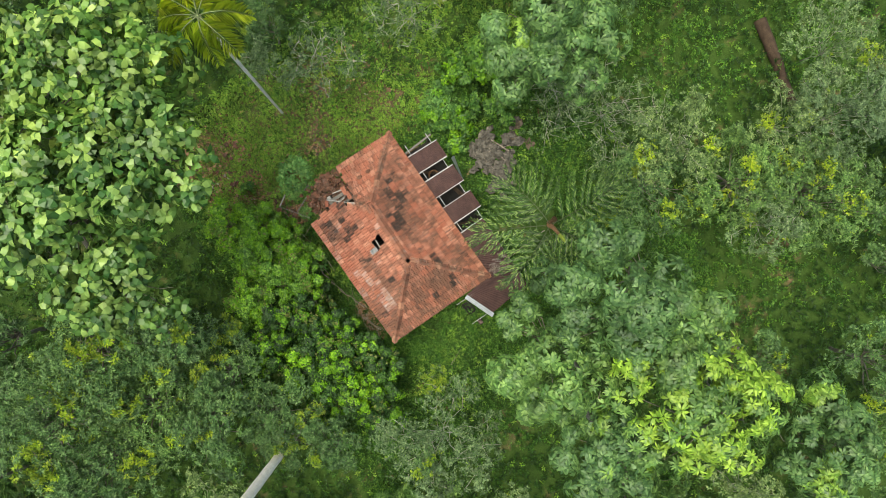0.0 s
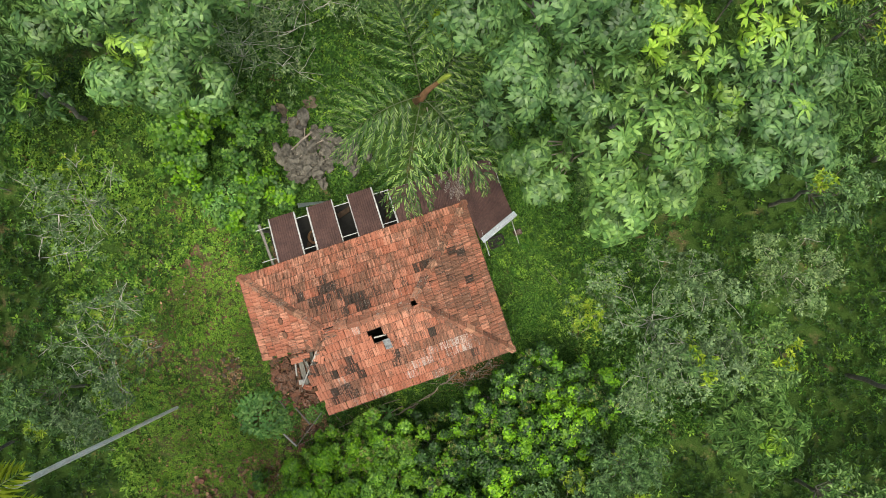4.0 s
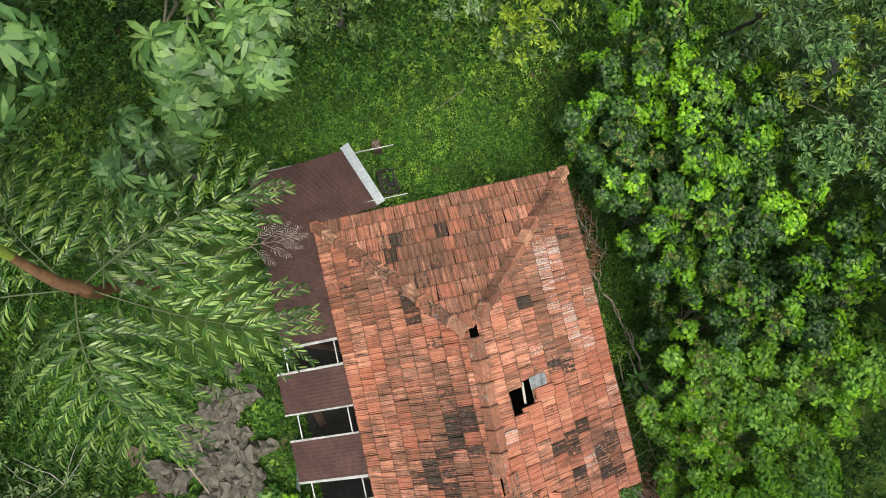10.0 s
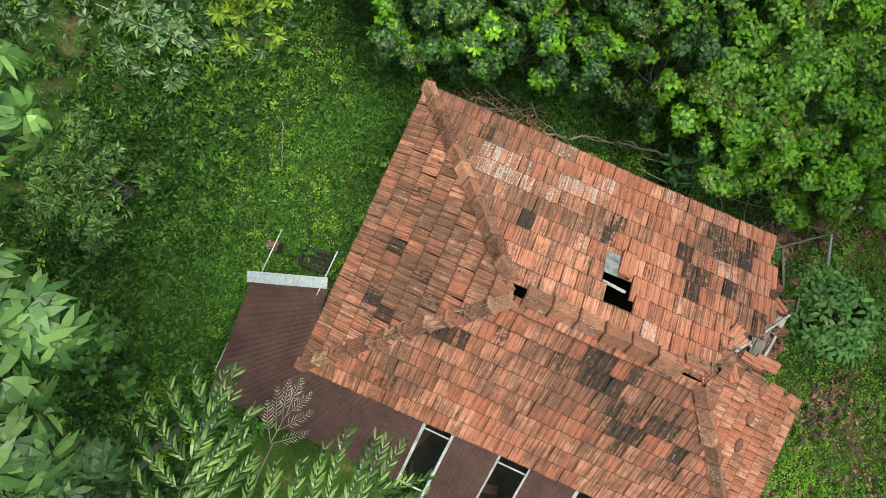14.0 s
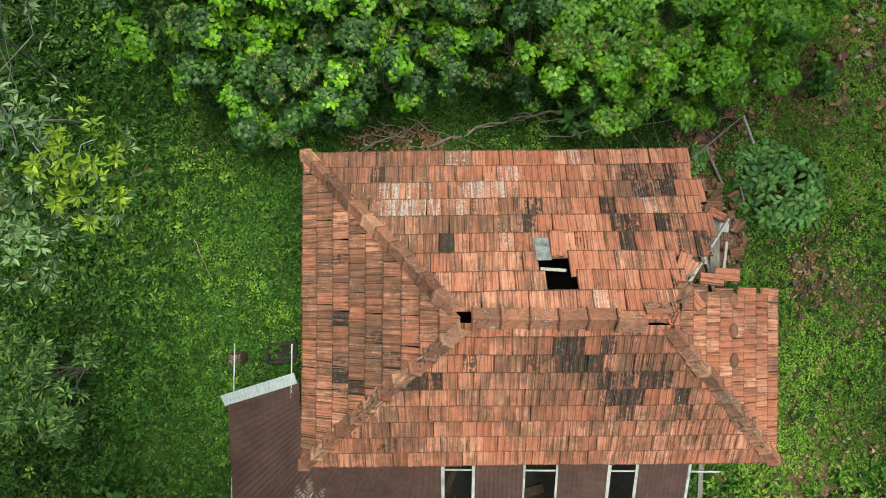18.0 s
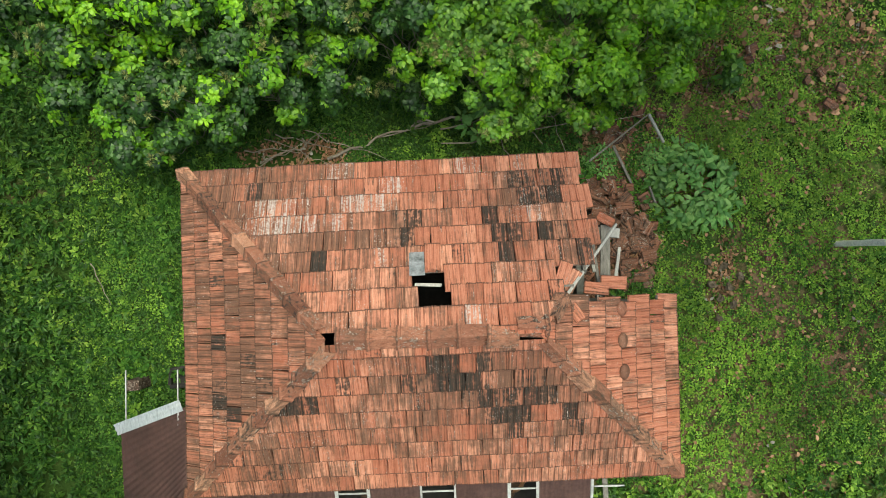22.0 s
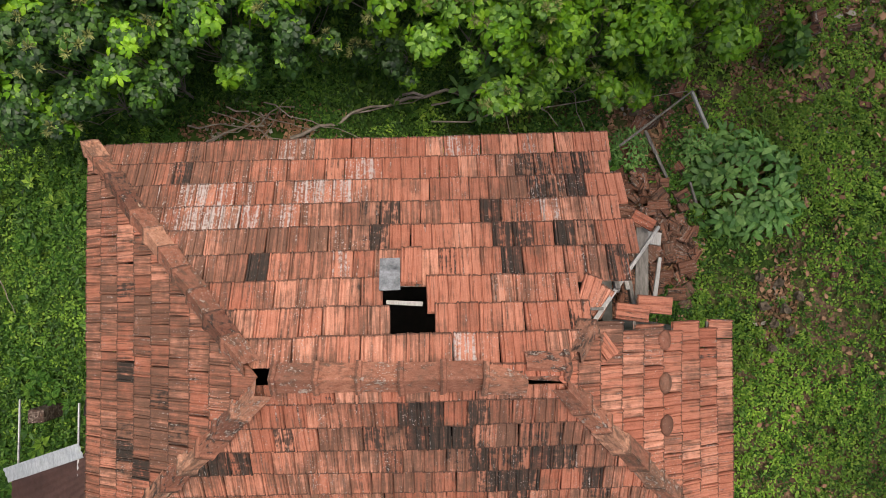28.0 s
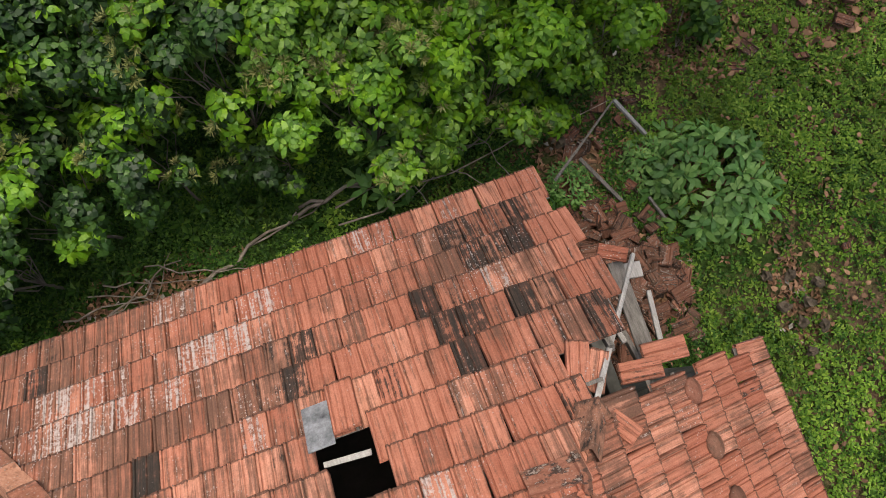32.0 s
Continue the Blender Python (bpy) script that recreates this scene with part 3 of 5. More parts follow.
def tile_mesh(name, material, seed, length=0.44):
    """An interlocking clay tile: two broad flat pans, a narrow groove between them and a raised side lock."""
    rnd = random.Random(seed)
    prof = [(0.000, 0.000), (0.004, 0.012), (0.012, 0.017), (0.050, 0.013), (0.090, 0.017), (0.096, 0.005), (0.103, 0.005), (0.109, 0.017), (0.148, 0.013), (0.184, 0.017),
            (0.190, 0.005), (0.196, 0.006), (0.201, 0.022), (0.216, 0.025), (0.226, 0.004)]
    v, f = [], []
    n = len(prof)
    warp = rnd.uniform(-0.004, 0.004)
    chip = [rnd.uniform(-0.003, 0.003) - (0.012 if rnd.random() < 0.06 else 0.0) for _ in prof]
    for yy, dz in ((0.0, 0.052), (0.008, 0.058), (length * 0.5, 0.026), (length, 0.0)):
        for (u, hgt), c in zip(prof, chip):
            v.append((u - 0.113, yy - (c if yy < 0.02 else 0), hgt + dz + warp * (u / 0.113 - 1)))
    for r in range(3):
        for i in range(n - 1):
            f.append((r * n + i, r * n + i + 1, (r + 1) * n + i + 1, (r + 1) * n + i))
    b0 = len(v)
    for (u, hgt), c in zip(prof, chip):
        v.append((u - 0.113, 0.004 - c, -0.004))
    for i in range(n - 1):
        f.append((b0 + i, b0 + i + 1, i + 1, i))
    # the two long edges and the underside
    v += [(-0.113, length, -0.012), (0.113, length, -0.012)]
    f.append((0, 3 * n, b0 + n, b0))
    f.append((n - 1, b0 + n - 1, b0 + n + 1, 4 * n - 1))
    f.append((b0, b0 + n, b0 + n + 1, b0 + n - 1))
    return raw_mesh(name, v, f, [material])


TILES = [tile_mesh("tile", M_TILE, i) for i in range(9)]
SHARDS = [tile_mesh("shard", M_SHARD, i, 0.24 + 0.05 * i) for i in range(4)]

# blotches of soot-black and of lichen: centre x, y and half widths
BLACK_N = [(1.55, 2.22, 0.24, 0.17), (2.0, 2.2, 0.07, 0.1), (1.12, 1.72, 0.14, 0.2), (1.12, 1.35, 0.12, 0.2), (-0.33, 1.72, 0.2, 0.12), (-0.45, 1.35, 0.1, 0.12), (1.9, 1.35, 0.3, 0.08), (-1.6, 1.1, 0.07, 0.2),
           (-2.75, 2.2, 0.08, 0.2), (2.2, 1.0, 0.2, 0.12)]
BLACK_S = [(0.05, -0.4, 0.28, 0.14), (0.15, -0.68, 0.36, 0.14), (0.62, -0.4, 0.1, 0.1), (0.62, -1.0, 0.2, 0.22), (1.05, -1.25, 0.28, 0.14), (1.3, -0.75, 0.26, 0.16), (1.2, -1.0, 0.2, 0.1), (0.9, -1.65, 0.1, 0.12),
           (-2.35, -1.0, 0.2, 0.14), (-1.9, -0.85, 0.2, 0.1), (-2.7, -2.0, 0.2, 0.1), (2.0, -1.3, 0.1, 0.1), (-0.6, -1.6, 0.08, 0.1), (-0.2, -1.0, 0.1, 0.12)]
BLACK_W = [(-2.75, -0.3, 0.15, 0.12), (-2.7, 0.45, 0.12, 0.1), (-3.4, -0.1, 0.12, 0.1), (-3.1, -1.0, 0.2, 0.2), (-2.5, -0.65, 0.15, 0.15)]
LICHEN_N = [(-1.5, 2.45, 0.22, 0.1), (-2.35, 1.85, 0.36, 0.12), (-1.05, 1.95, 0.3, 0.12), (-2.2, 1.62, 0.42, 0.1), (-0.75, 1.25, 0.11, 0.1), (0.6, 0.36, 0.1, 0.1), (1.45, 1.85, 0.1, 0.12), (0.55, 2.55, 0.12, 0.1),
            (-0.6, 2.3, 0.12, 0.1), (1.45, 2.5, 0.1, 0.1), (-1.4, 1.6, 0.16, 0.1)]


def spread(spots, x, y):
    """How strongly the spots mark a place: 1 within them, fading to 0 at twice their size."""
    best = 0.0
    for a, b, w, k in spots:
        q = math.sqrt(((x - a) / w) ** 2 + ((y - b) / k) ** 2)
        best = max(best, min(1.0, max(0.0, 2.0 - q)))
    return best


def cut_mesh(me, m, far, out):
    """A tile cut off along an upright plane through far, on the side of out; None if nothing is left."""
    inv = m.inverted()
    bm = bmesh.new()
    bm.from_mesh(me)
    bmesh.ops.bisect_plane(bm, geom=bm.verts[:] + bm.edges[:] + bm.faces[:], plane_co=inv @ far, plane_no=(inv.to_3x3() @ out), clear_outer=True)
    if len(bm.faces) < 4:
        bm.free()
        return None
    cut = bpy.data.meshes.new("tile")
    bm.to_mesh(cut)
    bm.free()
    cut.materials.append(me.materials[0])
    return cut


def lump2(x, y):
    """A slow change over the roof, between -1 and 1."""
    return math.sin(x * 2.1 + 1.3 * math.sin(y * 1.7)) * math.cos(y * 2.6 + 0.7 * x)


def slope(name, e0, e1, r0, r1, worn, keep, black, lichen, grime, depth_of_black=1.0, nudge=None, short=(), hip_cut=True):
    """One roof slope: rafters as its own mesh, battens and tiles as pieces."""
    u = (e1 - e0).normalized()
    mid_r = (r0 + r1) / 2
    v = (mid_r - e0) - u * (mid_r - e0).dot(u)
    rise = v.length
    v.normalize()
    w = u.cross(v)
    rot = Matrix((u, v, w)).transposed().to_4x4()
    length = (e1 - e0).length
    a0, a1 = (r0 - e0).dot(u), (r1 - e0).dot(u)
    sl = part(name, beam(e0 + u * (1.9 if keep is keep_n else 0.8) + v * 0.62 - w * 0.16, e0 + u * (0.5 * length if keep is keep_e else length - 0.8) + v * 0.62 - w * 0.16, 0.10, 0.08), M_WOOD, house, "wall plate, rafters and clay tiles")
    n = int(length / 0.82)
    for i in range(1, n):
        s = i * length / n
        top = rise if a0 <= s <= a1 else rise * (s / a0 if s < a0 else (length - s) / max(0.01, length - a1))
        p, q = e0 + u * s + v * 0.05, e0 + u * s + v * top
        if top > 0.3 and keep((p + q).x / 2, (p + q).y / 2, True) and min((q - RL).length, (q - RR).length) > 0.32:
            part("rafter", beam(p - w * 0.09, q - w * 0.09, 0.05, 0.09, 0), M_WOOD, sl)
    rows = int(rise / GAUGE) + 1
    for k in range(rows):
        s = k * GAUGE
        lo, hi = a0 * s / rise, length + (a1 - length) * s / rise
        off = random.uniform(-0.03, 0.03) + (0.5 * TILE_W if k % 2 else 0) + (nudge or {}).get(k, 0.0)
        sag = 0.012 * math.sin(k * 1.7)
        for i in range(int(length / TILE_W) + 2):
            c = i * TILE_W + off
            if c < lo - 0.25 or c > hi + 0.25:
                continue
            p = e0 + u * c + v * (s + 0.15)
            if not keep(p.x, p.y, False):
                continue
            burnt = spread(black, p.x, p.y) * depth_of_black > random.uniform(0.1, 0.95)
            soot = random.uniform(0.42, 0.95) if burnt else worn + random.uniform(-0.1, 0.15) + (random.uniform(0.1, 0.4) if random.random() < 0.05 else 0)
            pale = spread(lichen, p.x, p.y)
            brown = min(1.3, max(0.0, grime + min(0.85, max(0.0, -0.38 * (p.x + 0.3))) * (keep is keep_n) + 0.45 * spread([(a_, b_, 1.6 * w_, 1.6 * k_) for a_, b_, w_, k_ in black], p.x, p.y) + 0.30 * lump2(p.x, p.y) + random.gauss(0, 0.20)))
            sink = 0.02 * math.sin(c * 1.3 + k * 0.4) + sag
            m = Matrix.Translation(e0 + u * (c + random.uniform(-0.006, 0.006)) + v * (s - 0.01 + random.gauss(0, 0.004)) + w * (sink * 0.4)) @ rot @ pose(0, 0, 0, random.gauss(0, 0.7), random.gauss(0, 0.9), random.gauss(0, 0.9))
            me = random.choice(TILES)
            for edge, far, sign in ((lo, e0, -1), (hi, e1, 1)):
                if abs(c - edge) < 0.30 and hip_cut:
                    hip = (r0 if sign < 0 else r1) - far
                    out = Vector((hip.y, -hip.x, 0)).normalized()
                    out = out if out.dot(u) * sign > 0 else -out
                    me = cut_mesh(me, m, far, out)
            if me and s + 0.46 > rise:
                flat = Vector((v.x, v.y, 0)).normalized()
                me = cut_mesh(me, m, r0 - flat * max([g for xa, xb, g in short if xa < p.x < xb] + [0.0]), flat)
            if me:
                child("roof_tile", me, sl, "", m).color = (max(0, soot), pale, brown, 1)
    for k in range(rows):
        s = k * GAUGE + 0.05
        lo, hi = a0 * s / rise, length + (a1 - length) * s / rise
        runs, run = [], None
        for j in range(int((hi - lo) / 0.2) + 1):
            c = lo + j * 0.2
            p = e0 + u * c + v * (s + 0.1)
            ok = keep(p.x, p.y, True)
            if ok and run is None:
                run = c
            if not ok and run is not None:
                runs.append((run, c - 0.1))
                run = None
        if run is not None:
            runs.append((run, hi))
        for a, b in runs:
            if b - a > 0.3:
                part("batten", beam(e0 + u * a + v * s - w * 0.03, e0 + u * b + v * s - w * 0.03, 0.03, 0.03, 0), M_WOOD, sl)
    return sl


def keep_n(x, y, timber):
    if x > 2.32 + (0.04 if 1.3 < y < 2.0 else 0.0) + (0.10 if y > 2.0 else 0.0) + 0.03 * math.sin(y * 9):
        return False
    if timber:
        return not (-0.28 < x < 0.26 and 0.40 < y < 0.74) and not (-1.55 < x < -1.2 and y < 0.34)
    if -0.24 < x < 0.20 and 0.44 < y < 0.70:
        return False
    if -0.36 < x < 0.10 and 0.72 < y < 0.98:
        return False
    return not (x > 1.86 and 0.40 < y < 0.98)


def keep_e(x, y, timber):
    return y < (0.50 if x < 2.62 else 0.42 + 0.1 * math.sin(x * 11))


def keep_all(x, y, timber):
    return True


def keep_s(x, y, timber):
    return True


slope_n = slope("roof_slope", TR, TL, RR, RL, 0.08, keep_n, BLACK_N, LICHEN_N, 0.30, 1.05, {6: 0.06, 7: 0.05}, [(-1.60, -1.20, 0.15), (1.0, 1.6, 0.03)])
slope_s = slope("roof_slope", BL, BR, RL, RR, 0.10, keep_s, BLACK_S, [], 0.48, 0.92, None, [(-1.60, -1.22, 0.08), (1.02, 1.48, 0.15)])
slope_w = slope("roof_slope", TL, BL, RL, RL, 0.12, keep_all, BLACK_W, [], 0.85, 0.75)
slope_e = slope("roof_slope", BR, TR, RR, RR, 0.10, keep_e, [], [], 0.45)


def cap_mesh(seed, length=0.425, half=0.15):
    """An angular ridge cap of two flat faces with a low crest, its lower end slightly wider."""
    rnd = random.Random(seed)
    v, f = [], []
    sect = [(-1.0, -0.110), (-0.55, -0.040), (-0.10, 0.036), (0.0, 0.050), (0.10, 0.036), (0.55, -0.040), (1.0, -0.110)]
    for yy, sc, up in ((0, 1.14, 0.040), (0.050, 1.12, 0.038), (0.062, 1.0, 0.012), (length, 0.94, -0.014)):
        for a, z in sect:
            v.append((a * half * sc + rnd.uniform(-0.004, 0.004), yy + rnd.uniform(-0.004, 0.004), z + up))
    n = len(sect)
    for r in range(3):
        for i in range(n - 1):
            f.append((r * n + i, r * n + i + 1, (r + 1) * n + i + 1, (r + 1) * n + i))
    b0 = len(v)
    for a, z in sect:
        v.append((a * half * 1.02, 0.0, z - 0.012))
    for i in range(n - 1):
        f.append((b0 + i, b0 + i + 1, i + 1, i))
    return raw_mesh("cap", v, f, [M_CAP])


CAPS = [cap_mesh(i) for i in range(3)]
HIP_CAPS = [cap_mesh(i, 0.40, 0.125) for i in range(3)]


def cap_line(name, a, b, step=0.37, caps=HIP_CAPS, soot=(0.0, 0.1, 0.2, 0.45), skip=()):
    """A row of caps from the low end a to the high end b, bedded in mortar."""
    d = b - a
    n = round(d.length / step)
    step = d.length / n
    d.normalize()
    side = d.cross(Vector((0, 0, 1))).normalized()
    up = side.cross(d)
    rot = Matrix((side, d, up)).transposed().to_4x4()
    bed = bmesh.new()
    m, k = between(a + d * 0.2 - up * 0.035, b - d * 0.2 - up * 0.035)
    add_box(bed, m, 0.14, k, 0.04, 0.01)
    line = part(name, bed, M_MORTAR, house, "old mortar bed under clay caps")
    for i in range(n):
        if i in skip:
            continue
        m = Matrix.Translation(a + d * (i * step - 0.04) + up * (0.045 + random.uniform(-0.006, 0.008)) + side * random.uniform(-0.012, 0.012)) @ rot @ pose(0, 0, 0, random.gauss(0, 1), random.gauss(0, 2.5), random.gauss(0, 2))
        child("ridge_cap", random.choice(caps), line, "", m).color = (random.choice(soot), random.choice((0, 0.1, 0.45)), random.uniform(0.0, 0.65), 1)


UP = Vector((0, 0, 0.075))
cap_line("hip_line", TL + UP, RL + UP + Vector((-0.09, 0.09, -0.06)))
cap_line("hip_line", BL + UP, RL + UP + Vector((0.03, -0.12, 0.0)))
cap_line("hip_line", BR + UP, RR + UP + Vector((0.05, -0.06, -0.05)), 0.37, HIP_CAPS, (0.0, 0.1, 0.2, 0.4))
cap_line("hip_line", RR.lerp(TR, 0.16) + UP + Vector((-0.04, 0.02, -0.02)), RR.lerp(TR, 0.065) + UP, 0.37, HIP_CAPS, (0.2, 0.4))
cap_line("ridge_line", Vector((1.50, 0.13, 4.27)), Vector((1.10, 0.13, 4.29)), 0.39, CAPS, (0.45, 0.5))
cap_line("ridge_line", RL + UP + Vector((0.18, 0, 0)), RR + UP + Vector((-0.28, 0, 0)), 0.394, CAPS, (0.0, 0.0, 0.1, 0.2))


def wall(a, b, z0, z1, thick=0.13, name="wall"):
    bm = bmesh.new()
    a, b = Vector((*a, 0)), Vector((*b, 0))
    m, k = between(a, b)
    add_box(bm, Matrix.Translation((0, 0, (z0 + z1) / 2)) @ m, thick, k, z1 - z0, 0.008)
    return part(name, bm, M_WALL, house)


WX0, WX1, WY0, WY1, NX, NY = -3.45, 3.3, -1.95, 2.15, 2.35, 0.30
wall((WX0, WY0), (WX0, WY1), -0.2, 2.55)
wall((WX0 + 0.07, WY1), (NX - 0.07, WY1), -0.2, 2.55)
wall((NX, WY1 + 0.065), (NX, NY), -0.2, 2.45)
wall((NX + 0.07, NY), (WX1 - 0.07, NY), -0.2, 2.45)
wall((WX1, NY + 0.065), (WX1, WY0), -0.2, 2.55)
wall((WX0 + 0.07, WY0), (-0.9, WY0), -0.2, 2.55)
wall((-0.1, WY0), (WX1 - 0.07, WY0), -0.2, 2.55)
wall((-0.9, WY0), (-0.1, WY0), 2.05, 2.55, 0.12, "lintel_wall")
# slab coloured near-black so the interior's shade is in its colour
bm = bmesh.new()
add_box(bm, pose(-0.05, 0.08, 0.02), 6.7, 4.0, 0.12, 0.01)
part("floor_slab", bm, M_NEAR_BLACK, house)
part("ridge_beam", beam((-1.15, 0.03, 4.02), (1.0, 0.03, 4.02), 0.08, 0.14), M_WOOD, house)
for xx in (-1.0, 0.9):
    part("tie_beam", beam((xx, -2.1, 2.6), (xx, 2.2, 2.6), 0.09, 0.14), M_WOOD, house)
    part("king_post", beam((xx, 0.03, 2.67), (xx, 0.03, 4.0), 0.09, 0.09), M_WOOD, house)

# bare timbers where the corner of the roof has fallen
part("post", beam((2.80, 1.46, 0.0), (2.80, 1.46, 2.70), 0.12, 0.10), M_WOOD, house, "grey weathered post")
part("plank", beam((2.64, 0.60, 2.90), (2.70, 1.58, 2.78), 0.15, 0.035, 0.006, 0.008), M_WOOD, house, "grey weathered plank")
part("plank", beam((2.34, 1.50, 2.80), (2.62, 1.47, 2.76), 0.14, 0.04, 0.004, 0.008), M_WOOD, house, "grey weathered plank")
part("plank", beam((2.72, 1.46, 2.78), (2.92, 1.43, 2.77), 0.15, 0.05, 0.004, 0.01), M_WOOD_P, house, "sawn-off beam end")
part("plank", beam((2.34, 1.40, 2.82), (2.54, 1.38, 2.80), 0.035, 0.03, 0.002, 0.004), M_WOOD_P, house, "split white lath")
part("rafter", beam((1.84, 0.50, 3.86), (2.80, 1.56, 3.08), 0.045, 0.045, 0.004, 0.008), M_WOOD_P, house, "pale split rafter")
part("rafter", beam((2.80, 0.60, 2.80), (2.95, 1.22, 2.62), 0.05, 0.045, 0.004, 0.008), M_WOOD_P, house, "pale split rafter")
part("rafter", beam((2.46, 0.84, 3.00), (2.40, 1.34, 2.86), 0.045, 0.045, 0.004, 0.006), M_WOOD_P, house, "pale split rafter")
part("rafter", beam((2.52, 0.40, 3.10), (2.50, 1.5, 2.62), 0.05, 0.07, 0.004, 0.006), M_WOOD, house, "grey weathered rafter")
part("roof_lath", beam((-0.26, 0.735, 3.70), (0.12, 0.715, 3.70), 0.045, 0.03, 0.003, 0.004), M_WOOD_P, house, "pale bare lath across the hole")


# ---------------------------------------------------------------- sheet-metal lean-to
def corrugated(p00, p10, p11, p01, pitch=0.076, amp=0.006, thick=0.003):
    """A corrugated sheet between four corners; ridges run from the first edge (p00-p10) to the second (p01-p11)."""
    p00, p10, p11, p01 = (Vector(p) for p in (p00, p10, p11, p01))
    n = max(8, int((p10 - p00).length / pitch * 6))
    nor = (p10 - p00).cross(p01 - p00).normalized()
    v, f = [], []
    rows = 5
    for j in range(rows):
        t = j / (rows - 1)
        a, b = p00.lerp(p01, t), p10.lerp(p11, t)
        for i in range(n + 1):
            s = i / n
            q = a.lerp(b, s) + nor * (amp * math.sin(i * math.pi / 3) + 0.006 * math.sin(3 * s + 5 * t))
            v.append(q[:])
    m = n + 1
    for j in range(rows - 1):
        for i in range(n):
            f.append((j * m + i, j * m + i + 1, (j + 1) * m + i + 1, (j + 1) * m + i))
    k = len(v)
    v += [tuple(Vector(q) - nor * thick) for q in v]
    f += [tuple(k + i for i in reversed(q)) for q in f]
    return v, f


leanto = empty("lean_to", -1.5, -3.2, 0, "sheet-metal lean-to with missing roof panels along the house", "lean-to")


def lp(name, mesh, label=""):
    return child(name, mesh, leanto, label, Matrix.Translation((1.5, 3.2, 0)))


def zy(y):
    """Height of the lean-to's roof above the line y."""
    return 2.30 + 0.46 * (y + 2.40)


Y_IN, Y_OUT = -2.30, -3.98
HIPX, HIPY, HIPZ = -5.45, -3.72, 1.42


def sheet(corners, material, name="roof_panel", label=""):
    v, f = corrugated(*corners)
    return lp(name, raw_mesh(name, v, f, [material], None, True), label)


sheet(((-1.66, Y_IN, zy(Y_IN)), (-3.95, Y_IN, zy(Y_IN)), (HIPX + 0.2, HIPY, zy(HIPY)), (-1.66, Y_OUT + 0.25, zy(Y_OUT + 0.25))), M_RUST, label="rust-brown corrugated sheet")
sheet(((-3.95, -2.32, 2.335), (-4.08, -1.15, 2.18), (-5.50, -1.72, 1.30), (HIPX + 0.2, HIPY, zy(HIPY))), M_RUST, label="rust-brown corrugated sheet")
sheet(((-4.10, -1.20, 2.20), (-4.16, -1.02, 2.21), (-5.66, -1.57, 1.24), (-5.58, -1.76, 1.26)), M_ZINC, "edge_sheet", "bare silvery zinc sheet")
PANELS = ((-1.15, -0.30), (0.25, 1.12), (1.58, 2.46))
for i, (a, b) in enumerate(PANELS):
    sheet(((a, Y_IN, zy(Y_IN)), (b, Y_IN, zy(Y_IN)), (b + 0.03, Y_OUT, zy(Y_OUT)), (a + 0.03, Y_OUT, zy(Y_OUT))), M_RUST, label="rust-brown corrugated sheet")
    for e in (a, b):
        lp("edge_strip", bm_mesh("edge_strip", beam((e, Y_IN, zy(Y_IN) + 0.012), (e + 0.03, Y_OUT, zy(Y_OUT) + 0.012), 0.044, 0.02, 0.002, 0.010), M_WHITE), "chalky white sheet edge")
lp("edge_strip", bm_mesh("edge_strip", beam((-1.66, Y_IN, zy(Y_IN) + 0.012), (-1.63, Y_OUT + 0.25, zy(Y_OUT + 0.25) + 0.012), 0.052, 0.02, 0.002, 0.007), M_WHITE), "chalky white sheet edge")
for yy in (-2.62, -3.72):
    lp("purlin", bm_mesh("purlin", beam((-5.0 if yy < -3 else -3.9, yy, zy(yy) - 0.05), (3.0, yy, zy(yy) - 0.05), 0.025, 0.04, 0.003), M_WHITE), "thin white steel purlin")
lp("purlin", bm_mesh("purlin", beam((-5.38, -3.4, 1.38), (-5.40, -0.62, 1.34), 0.02, 0.03, 0.003), M_WHITE), "thin white steel purlin")
lp("purlin", bm_mesh("purlin", beam((-4.22, -2.3, 2.08), (-4.22, -0.55, 2.10), 0.02, 0.03, 0.003), M_WHITE), "thin white steel purlin")
for xx, yy in ((-5.2, -3.55), (-5.36, -1.8), (-1.4, -3.72), (0.9, -3.72), (2.9, -3.72)):
    zz = zy(yy) if yy < -3 else 1.4
    lp("post", bm_mesh("post", beam((xx, yy, -0.15), (xx, yy, zz - 0.07), 0.07, 0.07), M_WOOD))
# floor painted almost black to stand in for the gloom under the panels
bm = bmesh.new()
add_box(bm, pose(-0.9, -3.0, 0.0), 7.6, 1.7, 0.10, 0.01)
lp("floor_slab", bm_mesh("floor_slab", bm, M_NEAR_BLACK))


# leftovers inside the open lean-to
def hoop(x, y, z, r, thick, material, name, label, category):
    paths = [[((x + r * math.cos(i * 0.2618), y + r * math.sin(i * 0.2618), z + 0.04 * math.sin(i * 0.2618)), thick) for i in range(25)]]
    tagged(new(name, tubes(name, paths, material, 6)), label, category)


hoop(1.36, -3.05, 0.12, 0.22, 0.05, M_STEM, "old_tyre", "old brown tyre lying in the dark lean-to", "tyre")
for a, b, w in (((1.15, -3.6, 0.10), (1.75, -2.7, 0.10), 0.14), ((-0.35, -3.7, 0.10), (0.35, -3.5, 0.10), 0.18), ((-1.55, -3.6, 0.10), (-1.2, -2.6, 0.10), 0.12)):
    ob = new("floor_board", bm_mesh("floor_board", beam(Vector(), Vector(b) - Vector(a), w, 0.04, 0.004, 0.006), M_LOG))
    ob.location = a
    tagged(ob, "mossy old board on the lean-to floor", "board", "old boards")
lp("rafter", bm_mesh("rafter", beam((2.66, -2.3, 2.24), (2.86, -3.9, 1.52), 0.09, 0.06, 0.006, 0.006), M_WOOD), "bare grey rafter")


